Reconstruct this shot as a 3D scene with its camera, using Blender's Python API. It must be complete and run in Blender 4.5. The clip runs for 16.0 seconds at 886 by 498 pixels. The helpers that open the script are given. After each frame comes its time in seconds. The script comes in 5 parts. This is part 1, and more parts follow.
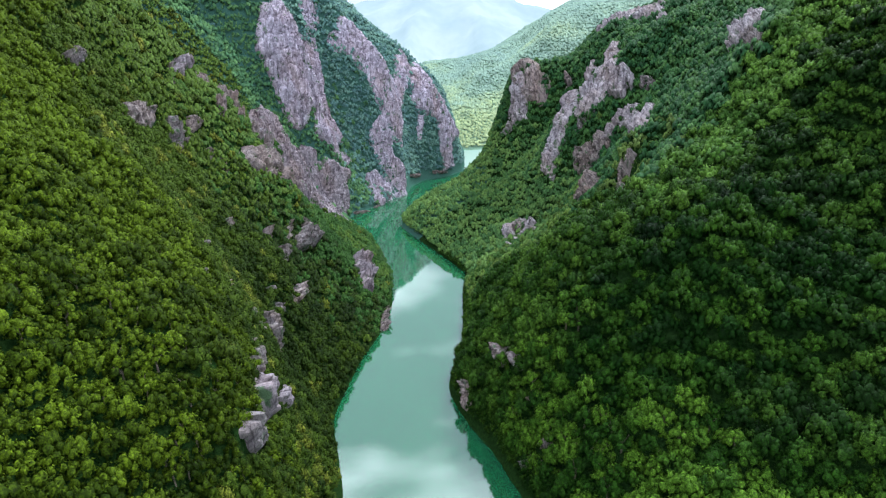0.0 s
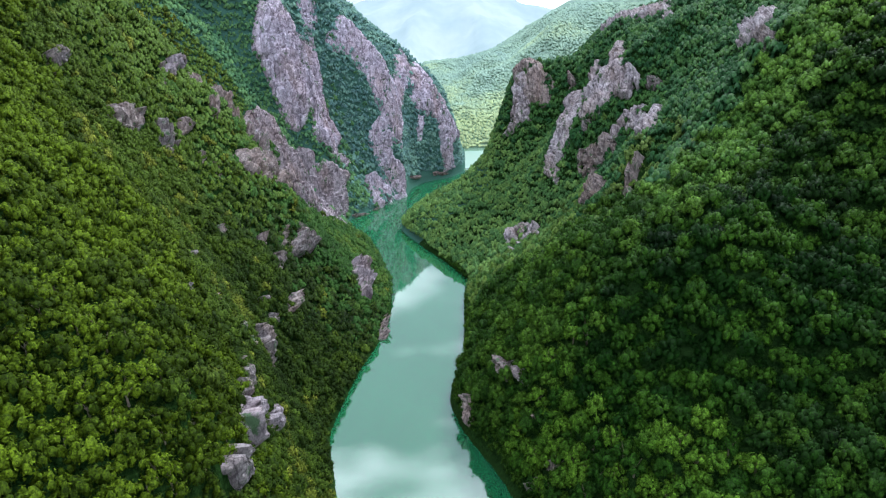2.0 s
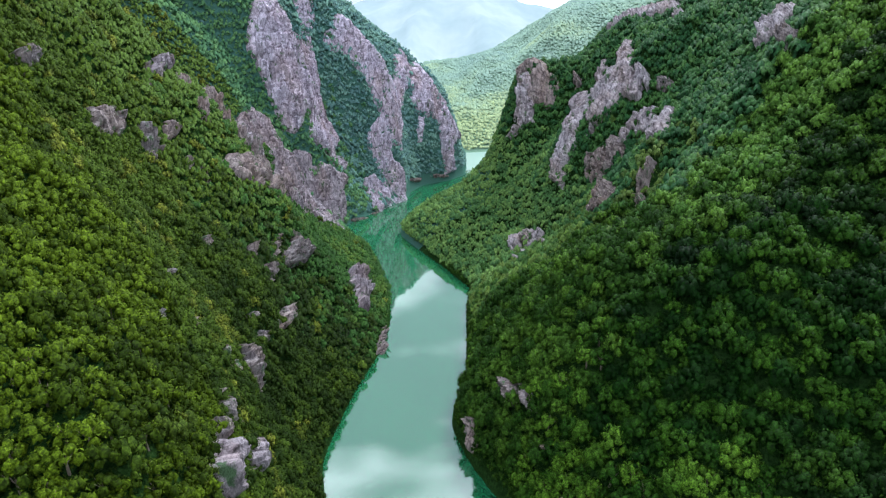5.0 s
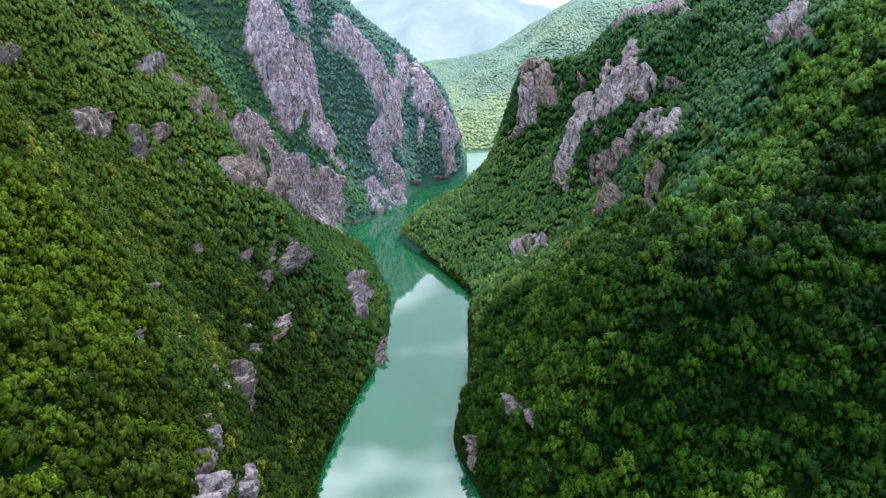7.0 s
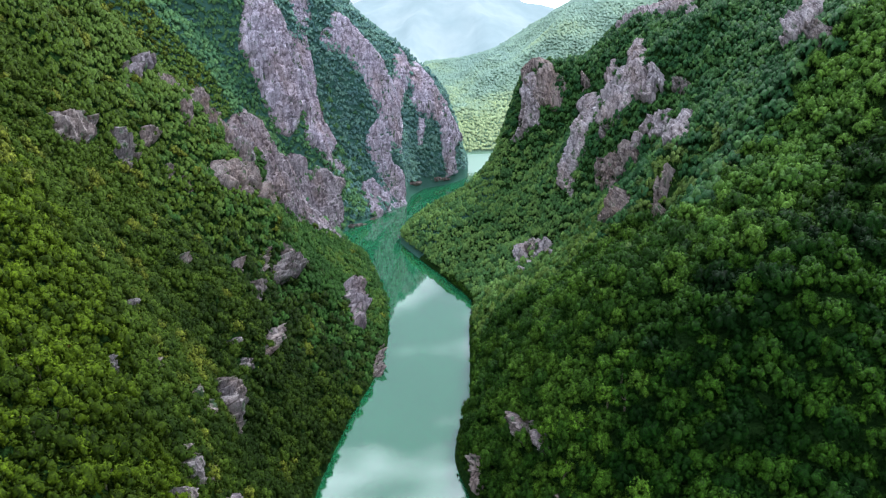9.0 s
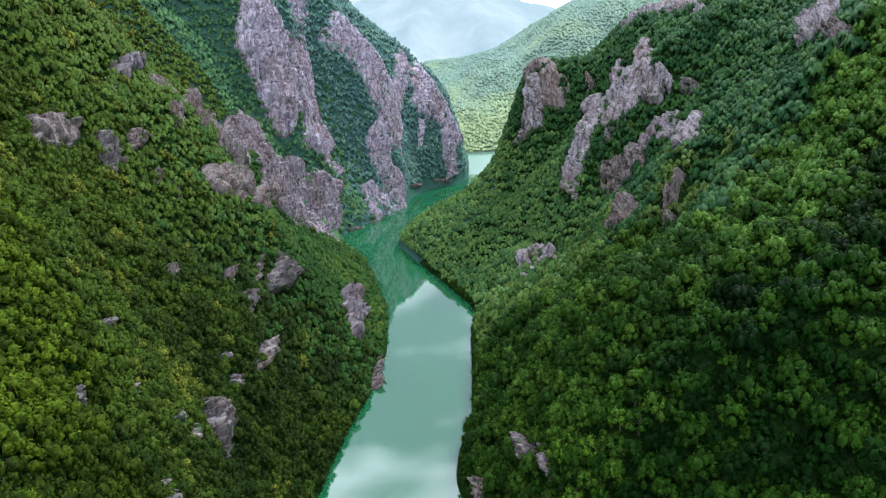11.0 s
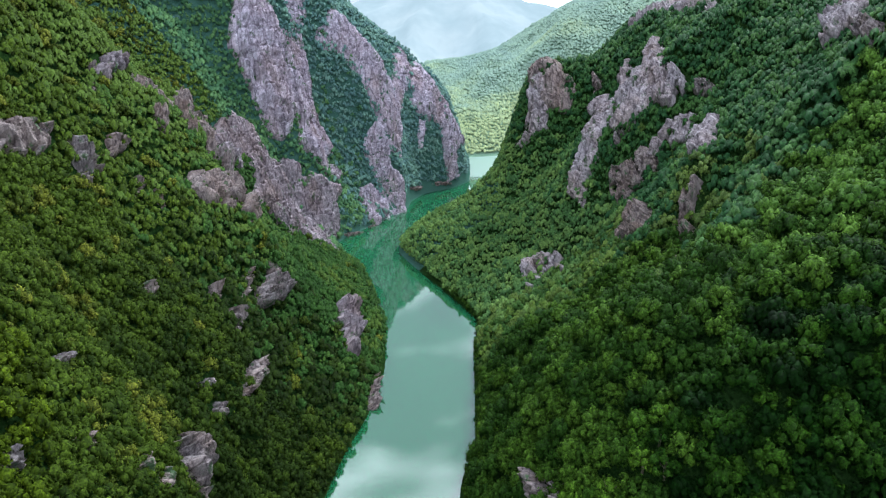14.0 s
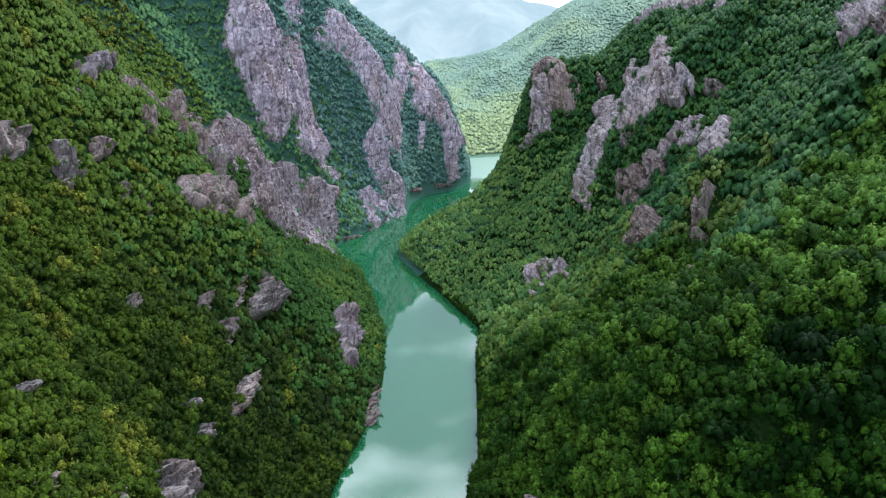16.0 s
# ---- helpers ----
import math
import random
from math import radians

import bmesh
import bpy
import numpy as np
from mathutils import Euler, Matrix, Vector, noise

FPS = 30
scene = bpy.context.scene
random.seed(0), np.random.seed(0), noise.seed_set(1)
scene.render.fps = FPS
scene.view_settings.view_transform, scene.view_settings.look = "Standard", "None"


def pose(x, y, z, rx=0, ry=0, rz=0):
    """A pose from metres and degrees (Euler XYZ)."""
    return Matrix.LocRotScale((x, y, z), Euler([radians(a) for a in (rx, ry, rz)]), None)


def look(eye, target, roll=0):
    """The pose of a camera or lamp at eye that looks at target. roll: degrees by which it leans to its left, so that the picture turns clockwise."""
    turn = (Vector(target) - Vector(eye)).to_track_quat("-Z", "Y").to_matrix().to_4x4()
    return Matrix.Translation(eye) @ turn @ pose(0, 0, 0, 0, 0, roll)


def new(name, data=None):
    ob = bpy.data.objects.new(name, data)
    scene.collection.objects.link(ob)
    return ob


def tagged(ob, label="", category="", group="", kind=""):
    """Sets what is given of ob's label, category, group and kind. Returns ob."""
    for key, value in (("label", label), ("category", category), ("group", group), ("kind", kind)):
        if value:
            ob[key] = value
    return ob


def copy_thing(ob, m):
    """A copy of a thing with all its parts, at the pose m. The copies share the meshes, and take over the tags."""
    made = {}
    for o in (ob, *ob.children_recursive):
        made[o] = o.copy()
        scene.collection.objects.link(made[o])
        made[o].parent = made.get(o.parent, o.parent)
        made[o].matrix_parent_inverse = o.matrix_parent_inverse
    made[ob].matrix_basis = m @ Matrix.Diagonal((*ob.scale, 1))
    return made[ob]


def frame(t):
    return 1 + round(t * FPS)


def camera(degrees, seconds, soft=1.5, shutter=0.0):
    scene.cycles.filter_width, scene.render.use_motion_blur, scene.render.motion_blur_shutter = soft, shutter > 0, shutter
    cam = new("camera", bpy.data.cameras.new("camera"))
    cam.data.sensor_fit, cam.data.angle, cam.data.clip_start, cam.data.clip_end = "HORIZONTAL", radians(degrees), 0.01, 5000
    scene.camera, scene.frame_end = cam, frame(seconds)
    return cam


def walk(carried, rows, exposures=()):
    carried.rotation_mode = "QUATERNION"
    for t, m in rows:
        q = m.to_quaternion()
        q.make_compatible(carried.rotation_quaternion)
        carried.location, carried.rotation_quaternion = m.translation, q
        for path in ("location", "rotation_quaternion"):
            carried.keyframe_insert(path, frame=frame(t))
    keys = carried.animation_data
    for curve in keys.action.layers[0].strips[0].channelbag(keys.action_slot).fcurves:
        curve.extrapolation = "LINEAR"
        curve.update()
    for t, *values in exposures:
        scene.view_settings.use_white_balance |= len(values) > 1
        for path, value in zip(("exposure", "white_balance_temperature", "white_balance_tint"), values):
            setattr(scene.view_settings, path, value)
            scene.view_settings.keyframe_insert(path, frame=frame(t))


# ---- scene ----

# ---- camera: a drone gliding level, straight ahead over the river ----
EYE_HEIGHT, SPEED, DRIFT = 150.0, 5.953, -0.1492
cam = camera(73.7, 16.0, soft=1.3)
walk(cam, [(t / 2, pose(DRIFT * t / 2, SPEED * t / 2, EYE_HEIGHT, 90 - 17.572 - 0.0041 * t / 2, 0, 0.01455 * t / 2)) for t in range(33)], [(0.0, 0.06, 5740, 4), (16.0, -0.16, 5740, 4)])

# ---- light: bright overcast sky with a weak, wide sun ----
SUN_HIGH, SUN_TURN = 48.0, 32.0
world = bpy.data.worlds.new("overcast_sky")
scene.world = world
world.use_nodes = True
wn, wl = world.node_tree.nodes, world.node_tree.links
wn.clear()
sky = wn.new("ShaderNodeTexSky")
sky.sky_type, sky.sun_disc = "NISHITA", False
sky.sun_elevation, sky.sun_rotation = radians(SUN_HIGH), radians(SUN_TURN)
sky.air_density, sky.dust_density = 1.0, 3.0
where = wn.new("ShaderNodeTexCoord")
stretch = wn.new("ShaderNodeMapping")
stretch.inputs["Scale"].default_value = (1.0, 1.0, 2.8)
clouds = wn.new("ShaderNodeTexNoise")
clouds.inputs["Scale"].default_value, clouds.inputs["Detail"].default_value = 3.0, 3.5
grey = wn.new("ShaderNodeValToRGB")
grey.color_ramp.elements[0].position, grey.color_ramp.elements[0].color = 0.40, (0.72, 0.76, 0.88, 1)
grey.color_ramp.elements[1].position, grey.color_ramp.elements[1].color = 0.62, (3.4, 3.38, 3.52, 1)
high = wn.new("ShaderNodeSeparateXYZ")   # an overcast sky is brighter overhead than at the horizon
lift = wn.new("ShaderNodeMapRange")
lift.inputs["To Min"].default_value, lift.inputs["To Max"].default_value = 1.34, 1.7
lifted = wn.new("ShaderNodeMix")
lifted.data_type, lifted.blend_type = "RGBA", "MULTIPLY"
lifted.inputs["Factor"].default_value = 1.0
dim = wn.new("ShaderNodeMix")
dim.data_type, dim.blend_type = "RGBA", "MULTIPLY"
dim.inputs["Factor"].default_value, dim.inputs["B"].default_value = 1.0, (0.1, 0.1, 0.1, 1)
cover = wn.new("ShaderNodeMix")
cover.data_type = "RGBA"
cover.inputs["Factor"].default_value = 0.85
bg = wn.new("ShaderNodeBackground")
bg.inputs["Strength"].default_value = 1.0
out = wn.new("ShaderNodeOutputWorld")
wl.new(where.outputs["Generated"], stretch.inputs["Vector"])
wl.new(stretch.outputs["Vector"], clouds.inputs["Vector"])
wl.new(clouds.outputs["Fac"], grey.inputs["Fac"])
wl.new(sky.outputs["Color"], dim.inputs["A"])
wl.new(dim.outputs["Result"], cover.inputs["A"])
wl.new(where.outputs["Generated"], high.inputs["Vector"])
wl.new(high.outputs["Z"], lift.inputs["Value"])
wl.new(grey.outputs["Color"], lifted.inputs["A"])
wl.new(lift.outputs["Result"], lifted.inputs["B"])
wl.new(lifted.outputs["Result"], cover.inputs["B"])
wl.new(cover.outputs["Result"], bg.inputs["Color"])
wl.new(bg.outputs["Background"], out.inputs["Surface"])
sun = new("sun", bpy.data.lights.new("sun", "SUN"))
sun.data.energy, sun.data.angle, sun.data.color = 5.0, radians(12), (1.0, 0.97, 0.91)
sun.matrix_world = look((math.sin(radians(SUN_TURN)) * 900, math.cos(radians(SUN_TURN)) * 900, 900 * math.tan(radians(SUN_HIGH))), (0, 0, 0))
scene.view_settings.exposure = 0.0

# ---- materials ----
def nodes_of(name):
    m = bpy.data.materials.new(name)
    m.use_nodes = True
    t = m.node_tree
    return m, t.nodes, t.links, t.nodes["Principled BSDF"]


def noise_node(n, l, scale, detail=5.0, stretch=(1, 1, 1), roughness=0.6):
    g = n.new("ShaderNodeNewGeometry")
    s = n.new("ShaderNodeMapping")
    s.inputs["Scale"].default_value = stretch
    t = n.new("ShaderNodeTexNoise")
    t.inputs["Scale"].default_value, t.inputs["Detail"].default_value, t.inputs["Roughness"].default_value = scale, detail, roughness
    l.new(g.outputs["Position"], s.inputs["Vector"])
    l.new(s.outputs["Vector"], t.inputs["Vector"])
    return t.outputs["Fac"]


def ramp(n, l, fac, stops):
    r = n.new("ShaderNodeValToRGB")
    e = r.color_ramp.elements
    while len(e) < len(stops):
        e.new(0.5)
    for k, (at, colour) in enumerate(stops):
        e[k].position, e[k].color = at, (*colour, 1)
    l.new(fac, r.inputs["Fac"])
    return r.outputs["Color"]


def blend(n, l, a, b, fac, how="MIX"):
    m = n.new("ShaderNodeMix")
    m.data_type, m.blend_type = "RGBA", how
    for socket, value in ((m.inputs["Factor"], fac), (m.inputs["A"], a), (m.inputs["B"], b)):
        if isinstance(value, bpy.types.NodeSocket):
            l.new(value, socket)
        else:
            socket.default_value = value
    return m.outputs["Result"]


def bump(n, l, fac, bsdf, strength, distance):
    b = n.new("ShaderNodeBump")
    b.inputs["Strength"].default_value, b.inputs["Distance"].default_value = strength, distance
    l.new(fac, b.inputs["Height"])
    l.new(b.outputs["Normal"], bsdf.inputs["Normal"])


def foliage(name, dark, middle, light, grain_scale=1.6, depth=1.0, patch_scale=0.035, flicker=1.0):
    """Leaves: a tone for each tree, a shift over patches of wood, a small spread from leaf to leaf and dark specks
    painted for the shaded gaps between leaves.
    """
    m, n, l, bsdf = nodes_of(name)
    tone = n.new("ShaderNodeAttribute")
    tone.attribute_name = "tone"
    info = n.new("ShaderNodeObjectInfo")
    leaf = n.new("ShaderNodeNewGeometry")
    patch = noise_node(n, l, patch_scale, 3.0)
    total = n.new("ShaderNodeMath")
    total.operation = "MULTIPLY_ADD"
    l.new(tone.outputs["Fac"], total.inputs[0])
    total.inputs[1].default_value = 0.58
    l.new(patch, total.inputs[2])
    more = n.new("ShaderNodeMath")
    more.operation = "MULTIPLY_ADD"
    l.new(info.outputs["Random"], more.inputs[0])
    more.inputs[1].default_value = 0.12
    l.new(total.outputs["Value"], more.inputs[2])
    colour = ramp(n, l, more.outputs["Value"], ((0.35, dark), (0.75, middle), (1.12, light)))
    spread = ramp(n, l, leaf.outputs["Random Per Island"], ((0.0, (0.52, 0.56, 0.5)), (1.0, (1.36, 1.33, 1.18))))
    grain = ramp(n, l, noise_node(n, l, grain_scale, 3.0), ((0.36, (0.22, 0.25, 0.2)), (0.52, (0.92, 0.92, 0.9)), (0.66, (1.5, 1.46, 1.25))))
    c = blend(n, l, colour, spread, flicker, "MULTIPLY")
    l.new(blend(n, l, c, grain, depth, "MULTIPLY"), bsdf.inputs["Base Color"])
    bsdf.inputs["Roughness"].default_value, bsdf.inputs["Specular IOR Level"].default_value = 0.7, 0.04
    return m


def blocks_node(n, l, scale, stretch, out="Color"):
    """Broken blocks, taller than wide, their borders bent: a tone for each block, or the distance from its border."""
    g = n.new("ShaderNodeNewGeometry")
    s = n.new("ShaderNodeMapping")
    s.inputs["Scale"].default_value = stretch
    bend = n.new("ShaderNodeTexNoise")
    bend.inputs["Scale"].default_value, bend.inputs["Detail"].default_value = scale * 1.5, 4.0
    add = n.new("ShaderNodeMix")
    add.data_type, add.blend_type = "RGBA", "LINEAR_LIGHT"
    add.inputs["Factor"].default_value = 0.5 / scale
    v = n.new("ShaderNodeTexVoronoi")
    v.feature = "DISTANCE_TO_EDGE" if out == "Distance" else "F1"
    v.inputs["Scale"].default_value = scale
    l.new(g.outputs["Position"], s.inputs["Vector"])
    l.new(s.outputs["Vector"], bend.inputs["Vector"])
    l.new(s.outputs["Vector"], add.inputs["A"])
    l.new(bend.outputs["Color"], add.inputs["B"])
    l.new(add.outputs["Result"], v.inputs["Vector"])
    return v.outputs[out]


def rock_material(name, tint=(1, 1, 1), fine_by=1.0):
    """Weathered limestone: pale grey-pink, broken by small pits and slanting cracks, with rust stains and a little moss."""
    m, n, l, bsdf = nodes_of(name)
    streak = noise_node(n, l, 0.26 * fine_by, 8.0, (1, 1, 0.22), 0.66)
    blotch = noise_node(n, l, 0.05 * fine_by, 5.0, (1, 1, 0.5))
    pits = noise_node(n, l, 0.8 * fine_by, 7.0, (1, 1, 0.34), 0.7)
    block = blocks_node(n, l, 0.34 * fine_by, (1, 1, 0.5))
    edge = blocks_node(n, l, 0.15 * fine_by, (1, 1, 0.3), "Distance")
    edge_fine = blocks_node(n, l, 0.5 * fine_by, (1, 1, 0.5), "Distance")
    stone = ramp(n, l, streak, ((0.34, (0.29, 0.26, 0.285)), (0.5, (0.43, 0.39, 0.425)), (0.66, (0.53, 0.487, 0.522))))
    stain = ramp(n, l, blotch, ((0.40, (1.0, 1.0, 1.0)), (0.54, (0.98, 0.91, 0.88)), (0.68, (0.80, 0.68, 0.58))))
    own = ramp(n, l, block, ((0.1, (0.82, 0.82, 0.83)), (0.9, (1.1, 1.1, 1.1))))
    pit = ramp(n, l, pits, ((0.36, (0.5, 0.485, 0.51)), (0.46, (0.95, 0.94, 0.95)), (0.62, (1.1, 1.09, 1.09))))
    dark = ramp(n, l, edge, ((0.0, (0.35, 0.33, 0.35)), (0.03, (0.65, 0.63, 0.65)), (0.08, (1.0, 1.0, 1.0))))
    fine = ramp(n, l, edge_fine, ((0.0, (0.6, 0.59, 0.61)), (0.08, (1.0, 1.0, 1.0))))
    c = blend(n, l, stone, stain, 0.8, "MULTIPLY")
    for layer in (own, pit, dark, fine):
        c = blend(n, l, c, layer, 0.9, "MULTIPLY")
    c = blend(n, l, c, (*tint, 1), 1.0, "MULTIPLY")
    moss = ramp(n, l, noise_node(n, l, 0.12 * fine_by, 9.0, (1, 1, 0.6), 0.7), ((0.58, (0, 0, 0)), (0.64, (1, 1, 1))))
    l.new(blend(n, l, c, (0.05, 0.085, 0.04, 1), moss), bsdf.inputs["Base Color"])
    bsdf.inputs["Roughness"].default_value, bsdf.inputs["Specular IOR Level"].default_value = 0.9, 0.2
    bump(n, l, pits, bsdf, 0.7, 1.0 / fine_by)
    return m


def ground_material(name, lift=1.0, green=(0.085, 0.15, 0.10)):
    m, n, l, bsdf = nodes_of(name)
    a = noise_node(n, l, 0.9, 7.0, (1, 1, 1), 0.72)
    b = noise_node(n, l, 0.03, 3.0)
    # soil and grass near black, so gaps between crowns look shaded
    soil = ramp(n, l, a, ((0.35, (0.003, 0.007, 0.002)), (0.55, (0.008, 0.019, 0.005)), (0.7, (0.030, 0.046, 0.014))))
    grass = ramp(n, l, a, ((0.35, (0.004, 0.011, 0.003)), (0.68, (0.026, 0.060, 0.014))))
    l.new(blend(n, l, blend(n, l, soil, grass, b), (*green, 1), lift), bsdf.inputs["Base Color"])
    bsdf.inputs["Roughness"].default_value, bsdf.inputs["Specular IOR Level"].default_value = 0.95, 0.0
    bump(n, l, a, bsdf, 0.8, 0.6)
    return m


def water_material():
    m, n, l, bsdf = nodes_of("river_water")
    silt = noise_node(n, l, 0.02, 3.0, (1, 0.5, 1))
    bsdf.inputs["IOR"].default_value = 2.25
    g = n.new("ShaderNodeNewGeometry")   # a riffled far bend, its colour paled to stand for reflected sky
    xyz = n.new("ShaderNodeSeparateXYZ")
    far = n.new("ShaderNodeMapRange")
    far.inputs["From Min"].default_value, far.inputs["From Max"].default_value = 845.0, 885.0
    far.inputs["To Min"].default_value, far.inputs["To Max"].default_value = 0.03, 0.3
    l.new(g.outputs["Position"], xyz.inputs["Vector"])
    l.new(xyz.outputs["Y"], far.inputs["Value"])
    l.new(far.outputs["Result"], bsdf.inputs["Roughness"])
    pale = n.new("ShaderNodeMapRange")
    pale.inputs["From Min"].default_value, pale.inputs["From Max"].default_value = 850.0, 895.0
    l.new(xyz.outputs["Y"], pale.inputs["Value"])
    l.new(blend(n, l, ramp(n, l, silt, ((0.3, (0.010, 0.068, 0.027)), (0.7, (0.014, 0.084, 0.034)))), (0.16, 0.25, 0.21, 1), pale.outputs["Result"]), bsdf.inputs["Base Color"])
    ripple = noise_node(n, l, 0.5, 3.0, (1, 0.6, 1))
    bump(n, l, ripple, bsdf, 0.04, 0.25)
    return m


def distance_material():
    """A far mountain; the haze of the air before it is painted in and glows."""
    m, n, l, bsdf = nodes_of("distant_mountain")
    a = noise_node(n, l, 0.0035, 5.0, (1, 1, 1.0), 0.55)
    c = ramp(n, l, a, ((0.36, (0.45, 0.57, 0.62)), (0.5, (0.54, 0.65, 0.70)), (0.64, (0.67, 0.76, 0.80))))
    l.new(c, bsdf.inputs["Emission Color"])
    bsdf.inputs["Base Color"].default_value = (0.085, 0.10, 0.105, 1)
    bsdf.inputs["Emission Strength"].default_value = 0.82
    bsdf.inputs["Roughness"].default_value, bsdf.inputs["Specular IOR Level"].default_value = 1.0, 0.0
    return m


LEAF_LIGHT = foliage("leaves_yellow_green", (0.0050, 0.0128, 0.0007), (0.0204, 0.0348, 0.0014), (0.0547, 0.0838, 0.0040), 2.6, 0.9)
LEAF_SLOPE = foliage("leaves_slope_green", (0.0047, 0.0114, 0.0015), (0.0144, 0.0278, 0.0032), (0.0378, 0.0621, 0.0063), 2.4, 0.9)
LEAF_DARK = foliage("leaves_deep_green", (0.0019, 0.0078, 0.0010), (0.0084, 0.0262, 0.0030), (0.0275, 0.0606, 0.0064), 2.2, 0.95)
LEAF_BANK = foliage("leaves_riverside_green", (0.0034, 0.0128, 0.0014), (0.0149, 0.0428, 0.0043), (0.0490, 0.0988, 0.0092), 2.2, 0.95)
# darkest leaves: the shade of the right-hand hollow is put into them
LEAF_HOLLOW_SHADE = foliage("leaves_hollow_shade_green", (0.0011, 0.0071, 0.0008), (0.0058, 0.0228, 0.0020), (0.0207, 0.0519, 0.0043), 2.2, 0.95)
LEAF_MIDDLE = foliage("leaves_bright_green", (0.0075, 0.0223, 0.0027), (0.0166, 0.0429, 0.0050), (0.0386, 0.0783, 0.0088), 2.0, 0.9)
# forest below the crags: lightened and blued, a little haze in its colour
LEAF_FAINT_HAZE = foliage("leaves_faintly_hazed_green", (0.0251, 0.0591, 0.0211), (0.0432, 0.0919, 0.0290), (0.0779, 0.1312, 0.0354), 0.9, 0.5, 0.035, 0.6)
# tower forest: some haze is painted into the green
LEAF_FOREST = foliage("leaves_hazed_forest_green", (0.0269, 0.0674, 0.0347), (0.0375, 0.0887, 0.0417), (0.0583, 0.1172, 0.0447), 0.8, 0.3, 0.035, 0.35)
LEAF_CREST = foliage("leaves_crest_green", (0.0171, 0.0438, 0.0073), (0.0344, 0.0779, 0.0118), (0.0625, 0.1211, 0.0172), 1.6, 0.75, 0.035, 0.6)
# cliff trees: paler and bluer, as haze painted into the leaves
LEAF_HAZED = foliage("leaves_hazed_cool_green", (0.0510, 0.0999, 0.1030), (0.0681, 0.1287, 0.1263), (0.0930, 0.1650, 0.1365), 0.7, 0.3, 0.035, 0.35)
# cooler green trees, with the shade behind the crest partly painted in
LEAF_SHADY = foliage("leaves_shade_tinted_green", (0.0088, 0.0308, 0.0113), (0.0161, 0.0497, 0.0169), (0.0324, 0.0742, 0.0201), 1.2, 0.65, 0.035, 0.6)
# far woods: haze painted into pale, bluish leaf colours
LEAF_FAR_HAZE = foliage("leaves_haze_paled_green", (0.1199, 0.1816, 0.1745), (0.1488, 0.2148, 0.1667), (0.2057, 0.2568, 0.1352), 0.06, 0.25, 0.006, 0.3)
LEAF_OLIVE = foliage("leaves_dry_olive", (0.0181, 0.0338, 0.0044), (0.0433, 0.0634, 0.0079), (0.0963, 0.1100, 0.0150), 2.4)
LEAF_GRASSY = foliage("leaves_pale_olive", (0.0250, 0.0445, 0.0097), (0.0384, 0.0646, 0.0136), (0.0588, 0.0906, 0.0192), 2.0, 0.8, 0.035, 0.6)
LEAF_BROWN = foliage("leaves_withered", (0.08, 0.04, 0.015), (0.11, 0.055, 0.022), (0.14, 0.075, 0.03), 2.4)
LEAF_SPUR = foliage("leaves_spur_green", (0.0119, 0.0336, 0.0070), (0.0232, 0.0563, 0.0109), (0.0526, 0.0859, 0.0146), 1.3, 0.7, 0.035, 0.6)
ROCK = rock_material("limestone", (0.86, 0.84, 0.91))
ROCK_CRAG = rock_material("grey_limestone", (0.76, 0.755, 0.735), 1.3)
# lower wall: browner stone, and its shade put into a darker tint
ROCK_WALL_SHADED = rock_material("brown_grey_limestone_shaded", (0.58, 0.55, 0.55), 0.9)
ROCK_RIB = rock_material("pale_limestone", (0.45, 0.437, 0.405), 2.2)
ROCK_BROWN = rock_material("mossy_brown_limestone", (0.46, 0.41, 0.36), 2.4)
ROCK_TAN = rock_material("weathered_tan_limestone", (0.53, 0.485, 0.425), 1.6)
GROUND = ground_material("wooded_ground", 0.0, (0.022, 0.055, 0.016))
# ground under the cliff trees, tinted with the same haze
GROUND_HAZED = ground_material("hazed_undergrowth", 0.9, (0.046, 0.100, 0.080))
# far hills: the same haze is put into the meadow's colour
MEADOW_HAZED = ground_material("haze_paled_meadow", 0.93, (0.155, 0.240, 0.165))
WATER = water_material()
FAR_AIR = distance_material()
mb, nb_, lb_, bark_bsdf = nodes_of("bark")
lb_.new(ramp(nb_, lb_, noise_node(nb_, lb_, 6.0, 5.0, (1, 1, 0.2)), ((0.3, (0.05, 0.04, 0.03)), (0.7, (0.16, 0.13, 0.10)))), bark_bsdf.inputs["Base Color"])
bark_bsdf.inputs["Roughness"].default_value = 0.95
BARK = mb

# ---- terrain: two valley sides along the river ----
rng = np.random.default_rng(7)
LATTICE = rng.random((6, 256, 256))


def value_noise(x, y, size, k=0):
    """Smooth noise from -1 to 1, with bumps of about that size."""
    u, v = np.asarray(x, float) / size + 300.0, np.asarray(y, float) / size + 300.0
    i, j = np.floor(u).astype(int), np.floor(v).astype(int)
    f, g = u - i, v - j
    f, g = f * f * (3 - 2 * f), g * g * (3 - 2 * g)
    a = LATTICE[k % 6]
    top = a[i % 256, j % 256] * (1 - f) + a[(i + 1) % 256, j % 256] * f
    low = a[i % 256, (j + 1) % 256] * (1 - f) + a[(i + 1) % 256, (j + 1) % 256] * f
    return (top * (1 - g) + low * g) * 2 - 1


def rough(x, y, size, octaves=4, k=0):
    return sum(value_noise(x, y, size / 2 ** o, k + o) * 0.5 ** o for o in range(octaves))


